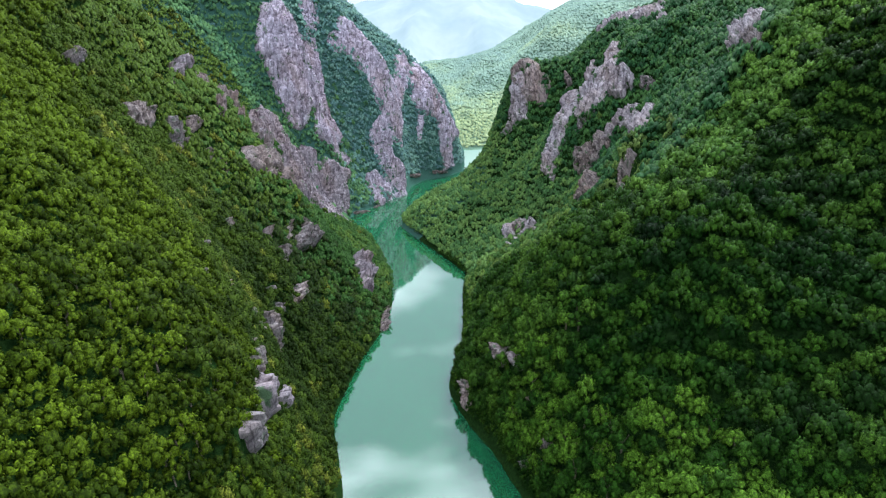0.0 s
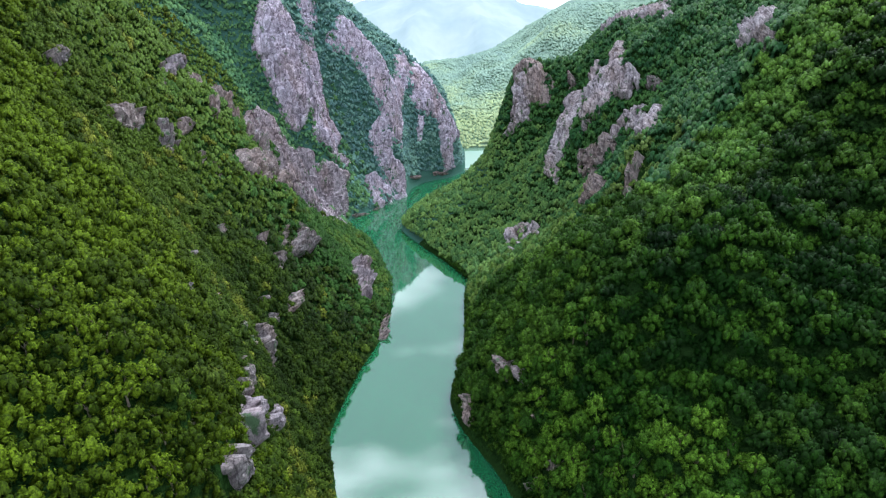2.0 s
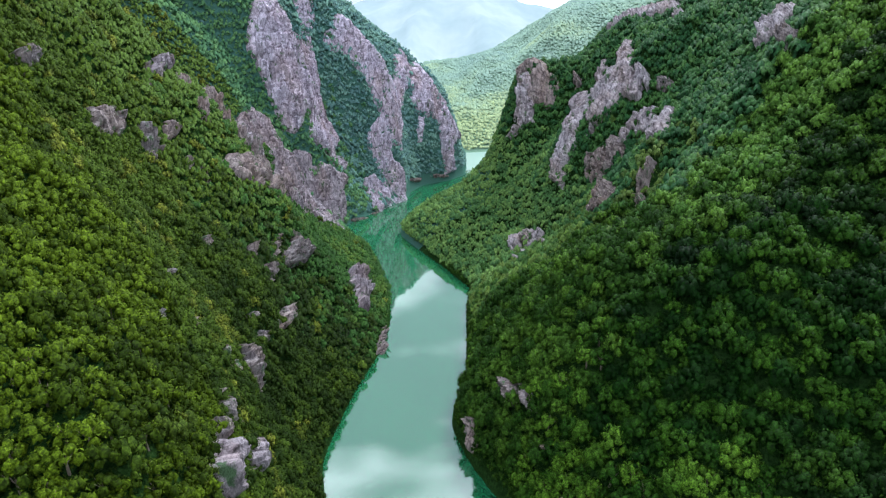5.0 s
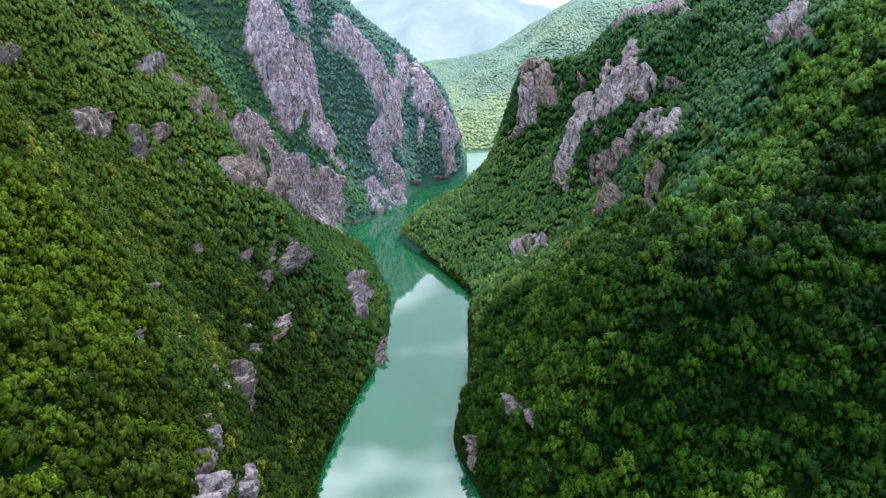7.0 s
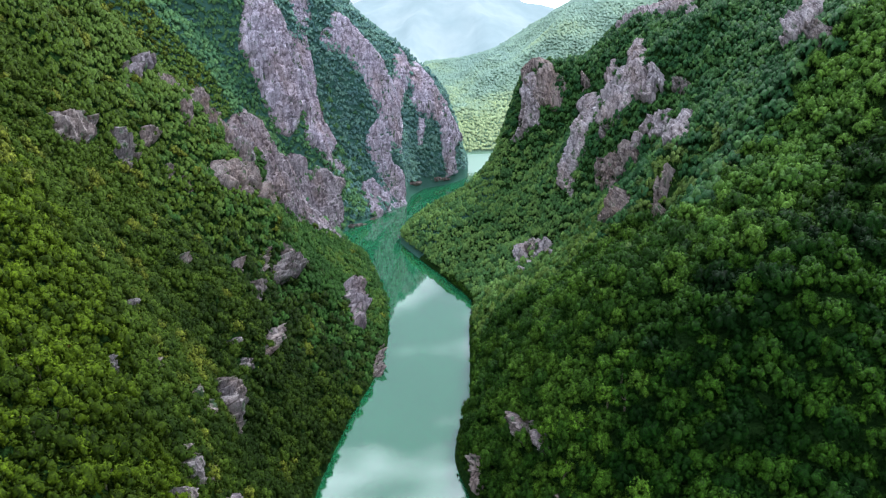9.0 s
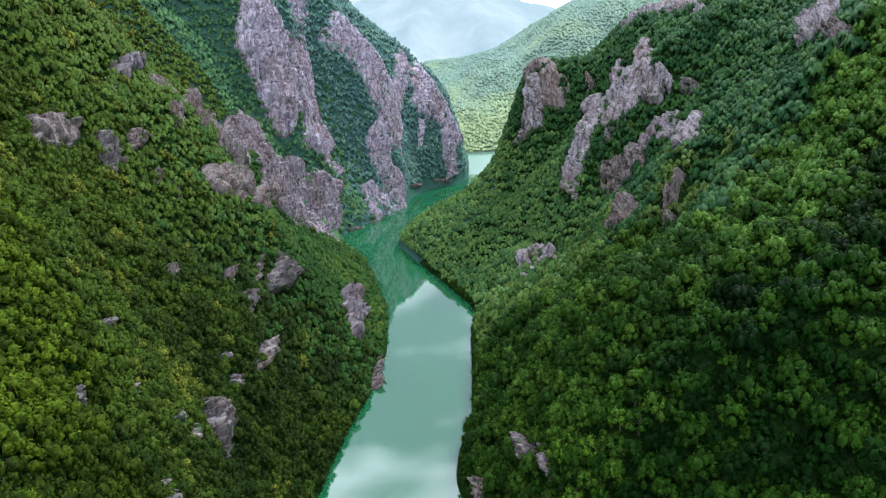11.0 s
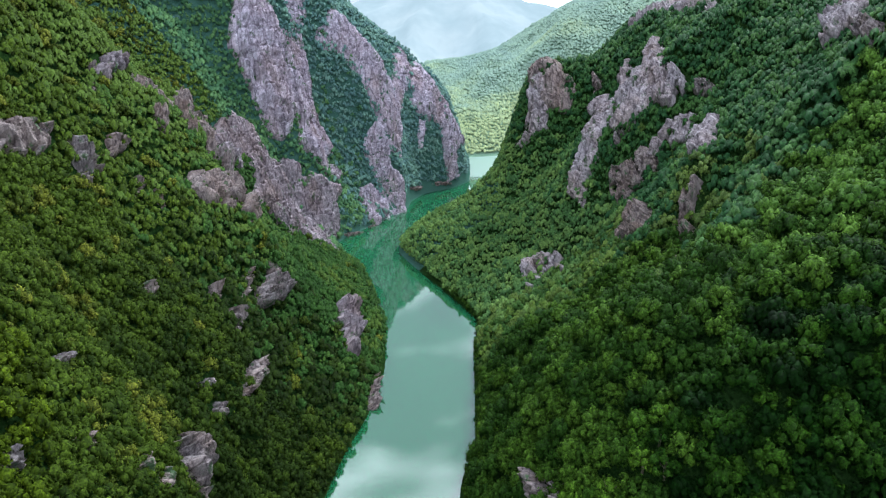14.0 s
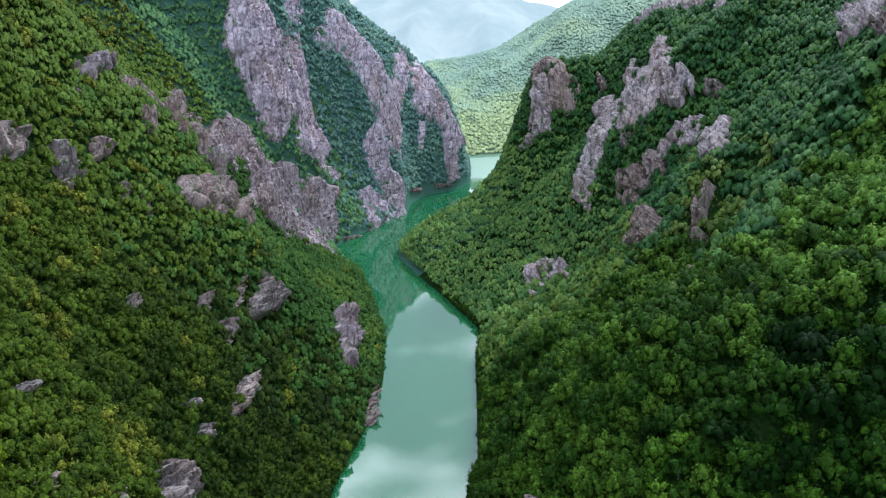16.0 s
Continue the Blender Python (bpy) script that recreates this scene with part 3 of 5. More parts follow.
def fins(name, label, x, y, width, height, lean, tan=False):
    """An upright limestone outcrop on a slope: slabs of unequal height side by side, cracked and chipped, with broken tops, in one skin."""
    k = len(FINS)
    r = np.random.default_rng(900 + k)
    width, height = width * (0.9 if tan else 1.05), height * 0.95
    deep, turn = max(1.1, width * 0.42), r.uniform(-0.4, 0.5)
    count, levels = int(np.clip(width * 5, 16, 34)), int(np.clip(height * 1.5, 9, 24))
    angle = (np.arange(count) + r.uniform(-0.3, 0.3, count)) / count * 6.283
    slab = np.repeat(r.uniform(0, 1, count), r.integers(2, 5, count))[:count]   # neighbours share a slab
    h = np.linspace(-0.5, 1.0, levels)[:, None] + r.uniform(-0.02, 0.02, (levels, count))
    top = 0.5 + 0.5 * slab + r.uniform(-0.06, 0.06, count)
    over = np.maximum(0, h - top)
    z = (np.minimum(h, top) + over * 0.35) * height
    around, size = angle * (width + deep) * 0.3, max(0.8, width * 0.22)
    crack = 1 - np.abs(value_noise(around + k * 31 + 0 * z, z * 0.35, size, k))
    chip = value_noise(around + k * 17 + 0 * z, z * 0.7, size * 0.45, k + 1)
    ledge = (z / (size * 2.2) + slab * 3) % 1.0
    w = (0.72 + 0.42 * slab) * (1.18 - 0.45 * np.maximum(h, -0.1)) * np.maximum(0.1, 1 - over * 2.6) * (1 - 0.22 * crack ** 4 + 0.13 * chip - 0.1 * ledge + r.normal(0, 0.03, h.shape))
    px, py = np.cos(angle) * w * width * 0.5, np.sin(angle) * w * deep
    p = np.stack((px * math.cos(turn) - py * math.sin(turn) + z * math.tan(radians(lean)), px * math.sin(turn) + py * math.cos(turn) + np.maximum(z, 0) * 0.22, z), -1)
    i, j = np.meshgrid(np.arange(levels - 1), np.arange(count), indexing="ij")
    a, b = (i * count + j).ravel(), (i * count + (j + 1) % count).ravel()
    sides = np.concatenate((np.stack((a, b, b + count), 1), np.stack((a, b + count, a + count), 1)))
    c = (levels - 1) * count + np.arange(count)
    cap = np.stack((c, np.roll(c, -1), np.full(count, levels * count)), 1)
    verts = np.concatenate((p.reshape(-1, 3), p[-1].mean(0)[None] - (0, 0, height * 0.04)))
    ob = new(name, mesh_from(name, verts, np.concatenate((sides, cap)), ROCK_BROWN if tan else ROCK_RIB))
    ob.location = (x, y, float(ground(x, y)) - height * (0.3 if tan else 0.14))
    FINS.append((x, y, width))
    return tagged(ob, label, "rock")


def rock_cover(x, y, z):
    """How much of the ground at these places is bare rock, from 0 to 1."""
    cover = np.zeros(x.shape)
    p = np.stack((x, y, z), -1)
    for middle, across, up, n, outline, size, breaks, k in CLIFFS:
        d = p - middle
        m = (np.abs(d @ across) < np.abs(outline[:, 0]).max() + 4) & (np.abs(d @ up) < np.abs(outline[:, 1]).max() + 4) & (np.abs(d @ n) < max(7.0, size * 0.4))
        if m.any():
            c = bareness(d[m] @ across, d[m] @ up, outline, size, breaks, k)
            if size < 25:   # cleared below and on the camera's side, so small crags stay in view
                c = np.maximum(c, bareness(d[m] @ across, d[m] @ up + 4.5, outline, size, breaks, k))
                beside = d[m] + (0, 6.0, 0)
                c = np.maximum(c, bareness(beside @ across, beside @ up, outline, size, breaks, k))
            cover[m] = np.maximum(cover[m], np.clip(c / max(1.2, size * 0.05) * 0.6 + 0.4, 0, 1))
    for fx_, fy_, w in FINS:
        cover = np.maximum(cover, np.clip(0.95 - np.hypot(x - fx_, (y - fy_ + 1.5) * 0.75) / (w * 0.5), 0, 0.75))
    return cover


def on_rock(x, y, z):
    """Whether places are too rocky for a tree; woods thin out towards the rock."""
    c = rock_cover(x, y, z)
    return (c > 0) & (value_noise(x + z, y - z, 2.1, 5) * 0.5 + 0.5 < 0.1 + 1.0 * c)


cliff("rock_cliff", "tall grey-pink limestone cliff face with dark cracks", [(-161.1, 597.8), (-132.6, 644.4), (-145.8, 696.5), (-143.4, 684.6), (-139.4, 675.4), (-134.4, 666.8), (-126.2, 658.0), (-117.4, 649.4), (-109.7, 600.5), (-114.0, 589.6), (-120.3, 587.9), (-123.7, 594.1), (-129.1, 588.0), (-137.0, 575.7), (-142.9, 568.4), (-148.4, 568.8), (-152.4, 570.8), (-158.9, 570.7), (-165.5, 571.1), (-164.0, 579.2)], -0.5, False, 0.95, 1.0)
cliff("rock_cliff", "tall grey-pink limestone cliff face with dark cracks", [(-160.3, 560.5), (-156.6, 556.2), (-150.9, 555.8), (-141.2, 547.4), (-136.2, 566.8), (-129.7, 568.8), (-124.4, 569.9), (-118.5, 545.9), (-107.9, 507.4), (-109.7, 473.2), (-116.6, 459.1), (-123.2, 456.0), (-130.2, 465.3), (-132.1, 450.6), (-136.5, 450.6), (-159.2, 525.6), (-161.2, 551.4)], -0.5, False, 0.88, 1.0)
cliff("rock_cliff", "tall grey-pink limestone cliff face with dark cracks", [(-122.5, 575.3), (-114.8, 584.8), (-107.4, 594.7), (-102.5, 623.0), (-100.2, 595.3), (-96.1, 588.7), (-94.6, 577.2), (-88.4, 511.9), (-99.3, 510.3), (-107.6, 510.2), (-122.8, 562.5), (-123.2, 571.5)], -0.45, False, 0.93, 1.0)
cliff("rock_outcrop", "tall grey-pink limestone cliff face with dark cracks", [(-113.8, 638.5), (-102.2, 644.8), (-104.3, 633.2), (-106.4, 603.1)], 0.0, False, 1.00, 1.0)
cliff("rock_cliff", "grey limestone wall rising from the river", [(-100.5, 774.0), (-91.2, 774.7), (-76.8, 777.4), (-62.2, 779.6), (-57.7, 837.0), (-49.1, 830.0), (-48.1, 806.8), (-49.0, 784.3), (-50.6, 716.6), (-46.8, 714.7), (-43.7, 704.1), (-43.9, 659.2), (-52.5, 659.1), (-52.5, 683.6), (-60.8, 680.3), (-63.5, 686.9), (-70.2, 689.2), (-66.0, 697.4), (-55.3, 708.0), (-57.9, 708.7), (-71.3, 704.0), (-82.0, 706.2), (-98.0, 705.8), (-111.0, 701.8), (-108.9, 711.7)], -0.25, False, 1.00, 1.0)
cliff("rock_cliff", "grey limestone wall rising from the river", [(-85.2, 659.5), (-78.1, 669.2), (-63.4, 673.7), (-60.7, 656.5), (-66.7, 634.1), (-77.4, 635.6), (-87.0, 650.1)], -0.15, False, 1.00, 1.0)
cliff("rock_cliff", "grey limestone crag standing out of the forest", [(130.9, 495.2), (142.6, 509.4), (124.8, 449.6), (121.5, 442.2), (113.9, 440.0), (106.9, 443.6), (100.9, 445.1), (100.8, 455.4), (120.5, 512.4), (126.8, 517.7), (125.3, 497.1)], -0.1, False, 0.70, 1.0)
cliff("rock_cliff", "grey limestone crag standing out of the forest", [(124.4, 449.3), (129.4, 443.6), (136.8, 436.4), (133.7, 429.5), (126.1, 429.5), (121.6, 429.7), (119.6, 440.3), (121.9, 447.9)], 0.0, False, 0.68, 1.0)
cliff("rock_outcrop", "grey limestone crag standing out of the forest", [(138.4, 428.9), (144.0, 421.3), (145.6, 414.8), (141.0, 415.2), (136.1, 420.3)], 0.05, False, 0.66, 1.0)
cliff("rock_cliff", "grey limestone crag standing out of the forest", [(114.5, 514.6), (102.6, 458.6), (96.5, 449.6), (90.8, 444.7), (87.1, 440.1), (83.8, 437.7), (81.7, 434.4), (75.4, 452.7), (78.5, 456.3), (85.4, 457.8), (91.9, 466.0), (107.2, 515.6)], -0.05, False, 0.70, 1.0)
cliff("rock_outcrop", "grey limestone crag standing out of the forest", [(102.5, 442.4), (104.9, 438.2), (101.6, 436.0), (97.8, 436.7), (95.4, 438.1)], 0.1, False, 0.67, 1.0)
cliff("rock_cliff", "grey limestone crag standing out of the forest", [(124.8, 423.1), (133.3, 413.0), (129.3, 400.5), (125.2, 400.0), (122.3, 412.1), (116.0, 414.8), (113.8, 418.5), (118.7, 421.3)], 0.15, False, 0.64, 1.0)
cliff("rock_outcrop", "grey limestone crag standing out of the forest", [(131.1, 397.5), (135.9, 386.7), (134.8, 378.4), (118.2, 352.6), (115.6, 358.0), (125.1, 386.7)], 0.15, False, 0.59, 1.0)
cliff("rock_outcrop", "weathered grey-brown crag above the forest", [(98.0, 430.9), (104.2, 424.3), (115.5, 420.2), (119.2, 410.2), (113.9, 411.0), (105.5, 413.6), (97.0, 415.2), (95.5, 424.5)], 0.42, True, 0.64, 1.0)
cliff("rock_cliff", "grey limestone crag standing out of the forest", [(64.0, 542.5), (69.6, 538.0), (73.6, 527.6), (71.5, 523.3), (61.8, 526.0), (52.1, 533.0), (56.0, 532.2), (60.8, 534.2)], -0.05, False, 0.82, 1.0)
cliff("rock_cliff", "weathered brown limestone wall hung with bushes", [(76.6, 589.5), (90.5, 587.2), (91.3, 532.9), (86.5, 524.5), (72.0, 527.2), (64.1, 536.7)], 0.4, True, 0.83, 1.0)
cliff("rock_outcrop", "grey limestone crag standing out of the forest", [(104.8, 534.8), (111.0, 532.7), (111.5, 526.7), (104.5, 524.5)], 0.1, True, 0.83, 1.0)
cliff("rock_outcrop", "weathered limestone outcrop between broadleaf trees", [(94.3, 319.0), (100.2, 329.3), (104.3, 329.1), (104.5, 323.1), (98.9, 317.5), (93.5, 309.3)], 0.25, True, 0.48, 1.0)
cliff("rock_outcrop", "weathered limestone outcrop between broadleaf trees", [(86.8, 368.6), (91.8, 366.9), (96.4, 360.6), (95.9, 353.2), (87.7, 339.2), (86.2, 353.6)], 0.35, True, 0.54, 1.0)
cliff("rock_outcrop", "grey limestone outcrop on a scrubby crest", [(-151.8, 346.5), (-156.9, 366.6), (-160.5, 382.8), (-152.8, 367.6), (-148.5, 348.5), (-150.9, 344.6)], 0.1, False, 0.56, 1.0)
cliff("rock_outcrop", "brown limestone outcrop on a scrubby crest", [(-151.1, 338.9), (-149.3, 341.4), (-146.6, 343.0), (-147.3, 336.9), (-149.5, 335.4)], 0.3, True, 0.53, 1.0)
cliff("rock_outcrop", "brown limestone outcrop on a scrubby crest", [(-188.1, 499.7), (-185.4, 507.0), (-178.8, 504.3), (-175.5, 494.3), (-168.4, 463.0), (-182.5, 488.0)], 0.05, True, 0.81, 1.0)
cliff("rock_outcrop", "serrated limestone crest beside a tall cliff", [(-175.1, 499.3), (-171.8, 505.1), (-165.6, 500.7), (-157.2, 478.9), (-159.6, 470.4), (-163.5, 474.1)], 0.1, True, 0.79, 1.0)
cliff("rock_outcrop", "serrated limestone crest beside a tall cliff", [(-166.0, 507.3), (-163.7, 518.8), (-160.1, 514.8), (-135.1, 449.0), (-136.7, 443.2), (-141.3, 443.7)], 0.0, False, 0.77, 1.0)
cliff("rock_outcrop", "grey limestone outcrop in green scrub", [(-136.7, 297.2), (-134.2, 298.5), (-129.9, 298.8), (-128.3, 291.2), (-129.0, 285.7), (-132.3, 287.0)], 0.1, False, 0.45, 1.0)
cliff("rock_outcrop", "grey limestone outcrop in green scrub", [(-134.6, 316.1), (-134.9, 326.3), (-132.7, 326.5), (-131.6, 317.1), (-131.6, 308.3), (-133.6, 311.2)], 0.4, True, 0.49, 1.0)
cliff("rock_outcrop", "grey limestone outcrop in green scrub", [(-141.1, 285.3), (-140.9, 290.0), (-138.5, 287.9), (-138.3, 282.2), (-135.7, 278.0), (-133.8, 271.8)], 0.15, False, 0.44, 1.0)
cliff("rock_outcrop", "grey limestone outcrop in green scrub", [(-135.4, 282.6), (-134.5, 284.9), (-133.5, 283.4), (-133.6, 279.8)], 0.1, False, 0.44, 1.0)
cliff("rock_cliff", "weathered tan limestone wall above low trees", [(-116.4, 345.8), (-113.7, 358.5), (-112.7, 373.6), (-108.5, 379.3), (-103.3, 367.0), (-101.7, 345.8), (-106.3, 341.3), (-109.7, 337.3), (-113.5, 335.9)], 0.2, True, 0.52, 1.0)
cliff("rock_outcrop", "pale orange limestone rib at the edge of a wall", [(-114.1, 396.6), (-110.8, 396.3), (-100.9, 372.4), (-94.9, 360.2), (-95.1, 346.9), (-100.5, 358.4)], -0.1, True, 0.55, 1.0)
cliff("rock_outcrop", "pale grey limestone rib in green scrub", [(-121.5, 320.9), (-119.7, 321.7), (-115.0, 318.2), (-115.7, 315.2), (-119.0, 316.2)], 0.1, True, 0.48, 1.0)
cliff("rock_outcrop", "pale grey limestone rib in green scrub", [(-126.8, 316.3), (-125.3, 320.7), (-123.3, 315.7), (-123.1, 310.1)], 0.3, True, 0.48, 1.0)
cliff("rock_cliff", "grey limestone wall rising from the river", [(-40.6, 818.7), (-34.0, 844.1), (16.3, 846.9), (3.2, 823.1), (-13.5, 808.7), (-24.1, 799.5), (-28.1, 784.6), (-32.8, 780.7), (-35.2, 791.9), (-40.8, 792.9)], 0.1, False, 1.10, 1.0)
cliff("rock_cliff", "grey limestone wall rising from the river", [(-7.0, 814.9), (4.9, 829.2), (9.2, 828.3), (11.9, 820.3), (1.4, 803.1), (-3.7, 806.4)], 0.15, False, 1.10, 1.0)
cliff("rock_cliff", "grey limestone crag standing out of the forest", [(189.4, 552.5), (178.7, 506.5), (175.5, 529.1), (159.7, 550.2), (152.6, 554.3), (145.0, 573.5)], -0.35, False, 1.00, 1.3)
cliff("rock_outcrop", "weathered limestone outcrop between broadleaf trees", [(48.0, 434.7), (58.9, 436.7), (67.4, 422.5), (67.1, 401.1), (58.9, 418.6), (49.1, 405.5), (45.4, 411.7)], 0.15, False, 0.79, 1.0)
cliff("rock_outcrop", "grey limestone outcrop in green scrub", [(-149.9, 241.5), (-153.6, 258.3), (-147.7, 253.2), (-145.1, 242.6), (-146.4, 236.0)], 0.28, False, 0.53, 1.0)
cliff("rock_outcrop", "grey limestone outcrop in green scrub", [(-153.5, 346.0), (-149.1, 346.6), (-152.7, 341.0)], 0.28, False, 0.68, 1.0)
cliff("rock_outcrop", "low limestone ledge at the waterline", [(-78.8, 609.2), (-83.0, 605.1), (-86.8, 598.6), (-91.4, 590.0), (-92.3, 588.0), (-89.1, 590.8), (-82.8, 600.0), (-77.6, 608.6)], 0.0, True, 1.10, 1.0)
cliff("rock_outcrop", "low limestone ledge at the waterline", [(-65.0, 637.1), (-68.1, 633.3), (-72.4, 628.7), (-79.4, 615.5), (-76.6, 617.7), (-73.7, 621.1), (-68.1, 628.8), (-64.6, 633.6)], 0.0, True, 1.10, 1.0)
cliff("rock_outcrop", "low limestone ledge at the waterline", [(-30.3, 768.9), (-32.6, 764.9), (-38.5, 750.0), (-41.5, 739.6), (-42.1, 736.5), (-38.6, 745.2), (-33.9, 757.4), (-31.0, 765.4)], 0.0, True, 1.10, 1.0)
cliff("rock_outcrop", "low limestone ledge at the waterline", [(5.2, 805.6), (-3.1, 798.1), (-11.3, 790.9), (-15.5, 786.9), (-18.8, 783.4), (-13.9, 787.1), (-2.6, 796.9), (2.2, 802.0)], 0.0, True, 1.10, 1.0)
fins("rock_outcrop", "brown limestone outcrop on a scrubby crest", -146.6, 373.3, 12.4, 14.3, -8, True)
fins("rock_outcrop", "brown limestone outcrop on a scrubby crest", -129.9, 351.5, 9.1, 14.4, 4, True)
fins("rock_outcrop", "brown limestone outcrop on a scrubby crest", -131.8, 377.8, 9.9, 16.3, 6, True)
fins("rock_outcrop", "serrated limestone crest beside a tall cliff", -127.2, 378.1, 6.2, 12.0, 6, True)
fins("rock_outcrop", "serrated limestone crest beside a tall cliff", -119.5, 375.1, 6.7, 17.4, 8, True)
fins("rock_outcrop", "serrated limestone crest beside a tall cliff", -110.9, 374.4, 6.6, 21.4, 5, False)
fins("rock_outcrop", "serrated limestone crest beside a tall cliff", -117.7, 382.3, 4.3, 12.1, 5, False)
cliff("rock_outcrop", "pale grey limestone outcrop on a scrubby slope", [(-74.9, 220.0), (-74.3, 224.2), (-72.9, 228.1), (-71.3, 225.0), (-69.3, 218.4), (-66.6, 211.1), (-66.4, 201.3), (-69.8, 210.2), (-72.9, 215.9)], -0.1, False, 0.38, 1.0)
cliff("rock_outcrop", "pale grey limestone outcrop on a scrubby slope", [(-76.0, 250.5), (-73.7, 252.6), (-72.7, 249.7), (-73.7, 242.9), (-75.9, 246.1)], -0.1, False, 0.49, 0.6)
cliff("rock_outcrop", "pale grey limestone outcrop on a scrubby slope", [(-77.7, 287.4), (-76.0, 292.3), (-74.4, 284.4), (-71.6, 265.3), (-72.8, 262.6)], -0.1, False, 0.56, 0.6)
cliff("rock_outcrop", "pale grey limestone outcrop on a scrubby slope", [(-80.8, 250.7), (-78.6, 253.6), (-78.4, 249.7), (-80.0, 247.8)], -0.1, False, 0.49, 0.6)
cliff("rock_outcrop", "pale grey limestone outcrop on a scrubby slope", [(-60.4, 165.5), (-59.6, 166.5), (-57.3, 164.3), (-57.4, 167.9), (-55.4, 164.0), (-55.2, 156.4), (-57.5, 158.9), (-59.1, 161.6)], -0.1, False, 0.35, 0.6)
cliff("rock_outcrop", "weathered limestone rib among low trees", [(-60.9, 180.1), (-60.1, 180.9), (-56.7, 171.8), (-56.9, 169.8)], 0.05, True, 0.35, 0.6)
cliff("rock_outcrop", "weathered limestone rib among low trees", [(-72.3, 179.6), (-72.4, 183.1), (-69.0, 175.0), (-67.1, 169.1)], 0.05, True, 0.35, 0.6)
cliff("rock_outcrop", "weathered limestone rib among low trees", [(-66.5, 163.9), (-65.7, 166.3), (-64.9, 163.4), (-65.2, 161.4)], 0.05, True, 0.35, 0.6)
cliff("rock_outcrop", "weathered limestone rib among low trees", [(-70.5, 162.9), (-69.8, 163.7), (-68.8, 161.0), (-69.4, 160.6)], 0.05, True, 0.35, 0.6)
cliff("rock_outcrop", "weathered limestone rib among low trees", [(-69.9, 202.0), (-69.1, 205.0), (-65.4, 193.8), (-65.9, 191.3)], 0.05, True, 0.39, 0.6)
cliff("rock_outcrop", "pale grey limestone outcrop on a scrubby slope", [(-54.6, 147.5), (-56.6, 157.9), (-55.1, 157.2), (-52.0, 143.8), (-52.7, 142.6)], -0.1, False, 0.35, 0.6)
cliff("rock_outcrop", "pale grey limestone outcrop on a scrubby slope", [(-52.1, 142.5), (-53.9, 154.5), (-50.4, 147.6), (-48.1, 141.8), (-46.0, 130.6), (-46.6, 128.4), (-47.8, 129.8)], -0.1, False, 0.35, 0.6)
cliff("rock_outcrop", "pale grey limestone outcrop on a scrubby slope", [(-54.2, 168.1), (-56.7, 182.0), (-52.9, 172.2), (-50.2, 158.4), (-49.1, 149.8), (-51.5, 155.3)], -0.1, False, 0.40, 0.6)
cliff("rock_outcrop", "pale grey limestone outcrop on a scrubby slope", [(-45.0, 115.9), (-45.5, 121.6), (-44.6, 120.9), (-43.5, 119.9), (-42.9, 115.3), (-43.5, 111.1), (-44.2, 110.9), (-44.8, 112.4)], -0.1, False, 0.35, 0.6)
cliff("rock_outcrop", "low limestone rock at the waterline", [(-36.1, 341.5), (-33.1, 315.8), (-37.1, 314.1), (-37.6, 329.0)], 0.05, True, 0.73, 1.5)
cliff("rock_outcrop", "weathered limestone outcrop between broadleaf trees", [(24.1, 243.1), (26.2, 237.1), (27.6, 226.7), (28.6, 221.6), (26.3, 218.4), (24.4, 224.7), (23.5, 235.3)], -0.1, False, 0.52, 1.5)
cliff("rock_outcrop", "weathered limestone outcrop between broadleaf trees", [(29.1, 225.2), (30.7, 221.6), (31.4, 213.7), (33.0, 208.4), (31.1, 209.3), (28.8, 215.7)], -0.1, False, 0.49, 1.5)
cliff("rock_outcrop", "weathered limestone outcrop between broadleaf trees", [(36.6, 183.7), (39.3, 181.6), (38.8, 178.9), (36.4, 180.2)], -0.1, False, 0.46, 1.5)
cliff("rock_outcrop", "weathered limestone outcrop between broadleaf trees", [(30.8, 185.9), (33.5, 184.1), (33.5, 180.7), (31.2, 181.3), (29.4, 183.4)], -0.1, False, 0.47, 1.5)
cliff("rock_outcrop", "weathered limestone outcrop between broadleaf trees", [(49.7, 169.1), (51.0, 165.9), (52.1, 162.0), (50.4, 163.4), (49.4, 166.8)], 0.05, True, 0.43, 1.5)
cliff("rock_outcrop", "weathered limestone outcrop between broadleaf trees", [(10.8, 241.3), (13.6, 238.4), (13.2, 227.9), (11.1, 227.9), (9.6, 234.8)], 0.05, True, 0.56, 1.5)
cliff("rock_outcrop", "weathered limestone outcrop between broadleaf trees", [(33.5, 201.4), (35.8, 197.9), (34.7, 196.1), (33.0, 198.4)], 0.05, True, 0.48, 1.5)
cliff("rock_outcrop", "pale grey limestone outcrop on a scrubby slope", [(-84.0, 192.2), (-85.0, 196.5), (-83.9, 197.2), (-82.7, 194.0), (-82.7, 190.5)], -0.1, False, 0.35, 1.5)
cliff("rock_outcrop", "pale grey limestone outcrop on a scrubby slope", [(-71.4, 161.3), (-70.9, 162.3), (-69.1, 161.9), (-68.8, 160.4), (-69.5, 158.7)], -0.1, False, 0.35, 1.5)
cliff("rock_outcrop", "weathered limestone rib among low trees", [(-72.1, 178.4), (-72.6, 182.2), (-70.2, 178.2), (-69.1, 174.7), (-68.9, 172.6)], 0.05, True, 0.35, 1.5)
cliff("rock_outcrop", "weathered limestone rib among low trees", [(-102.8, 265.8), (-101.1, 269.1), (-98.9, 264.4), (-99.1, 258.6)], 0.05, True, 0.46, 1.5)
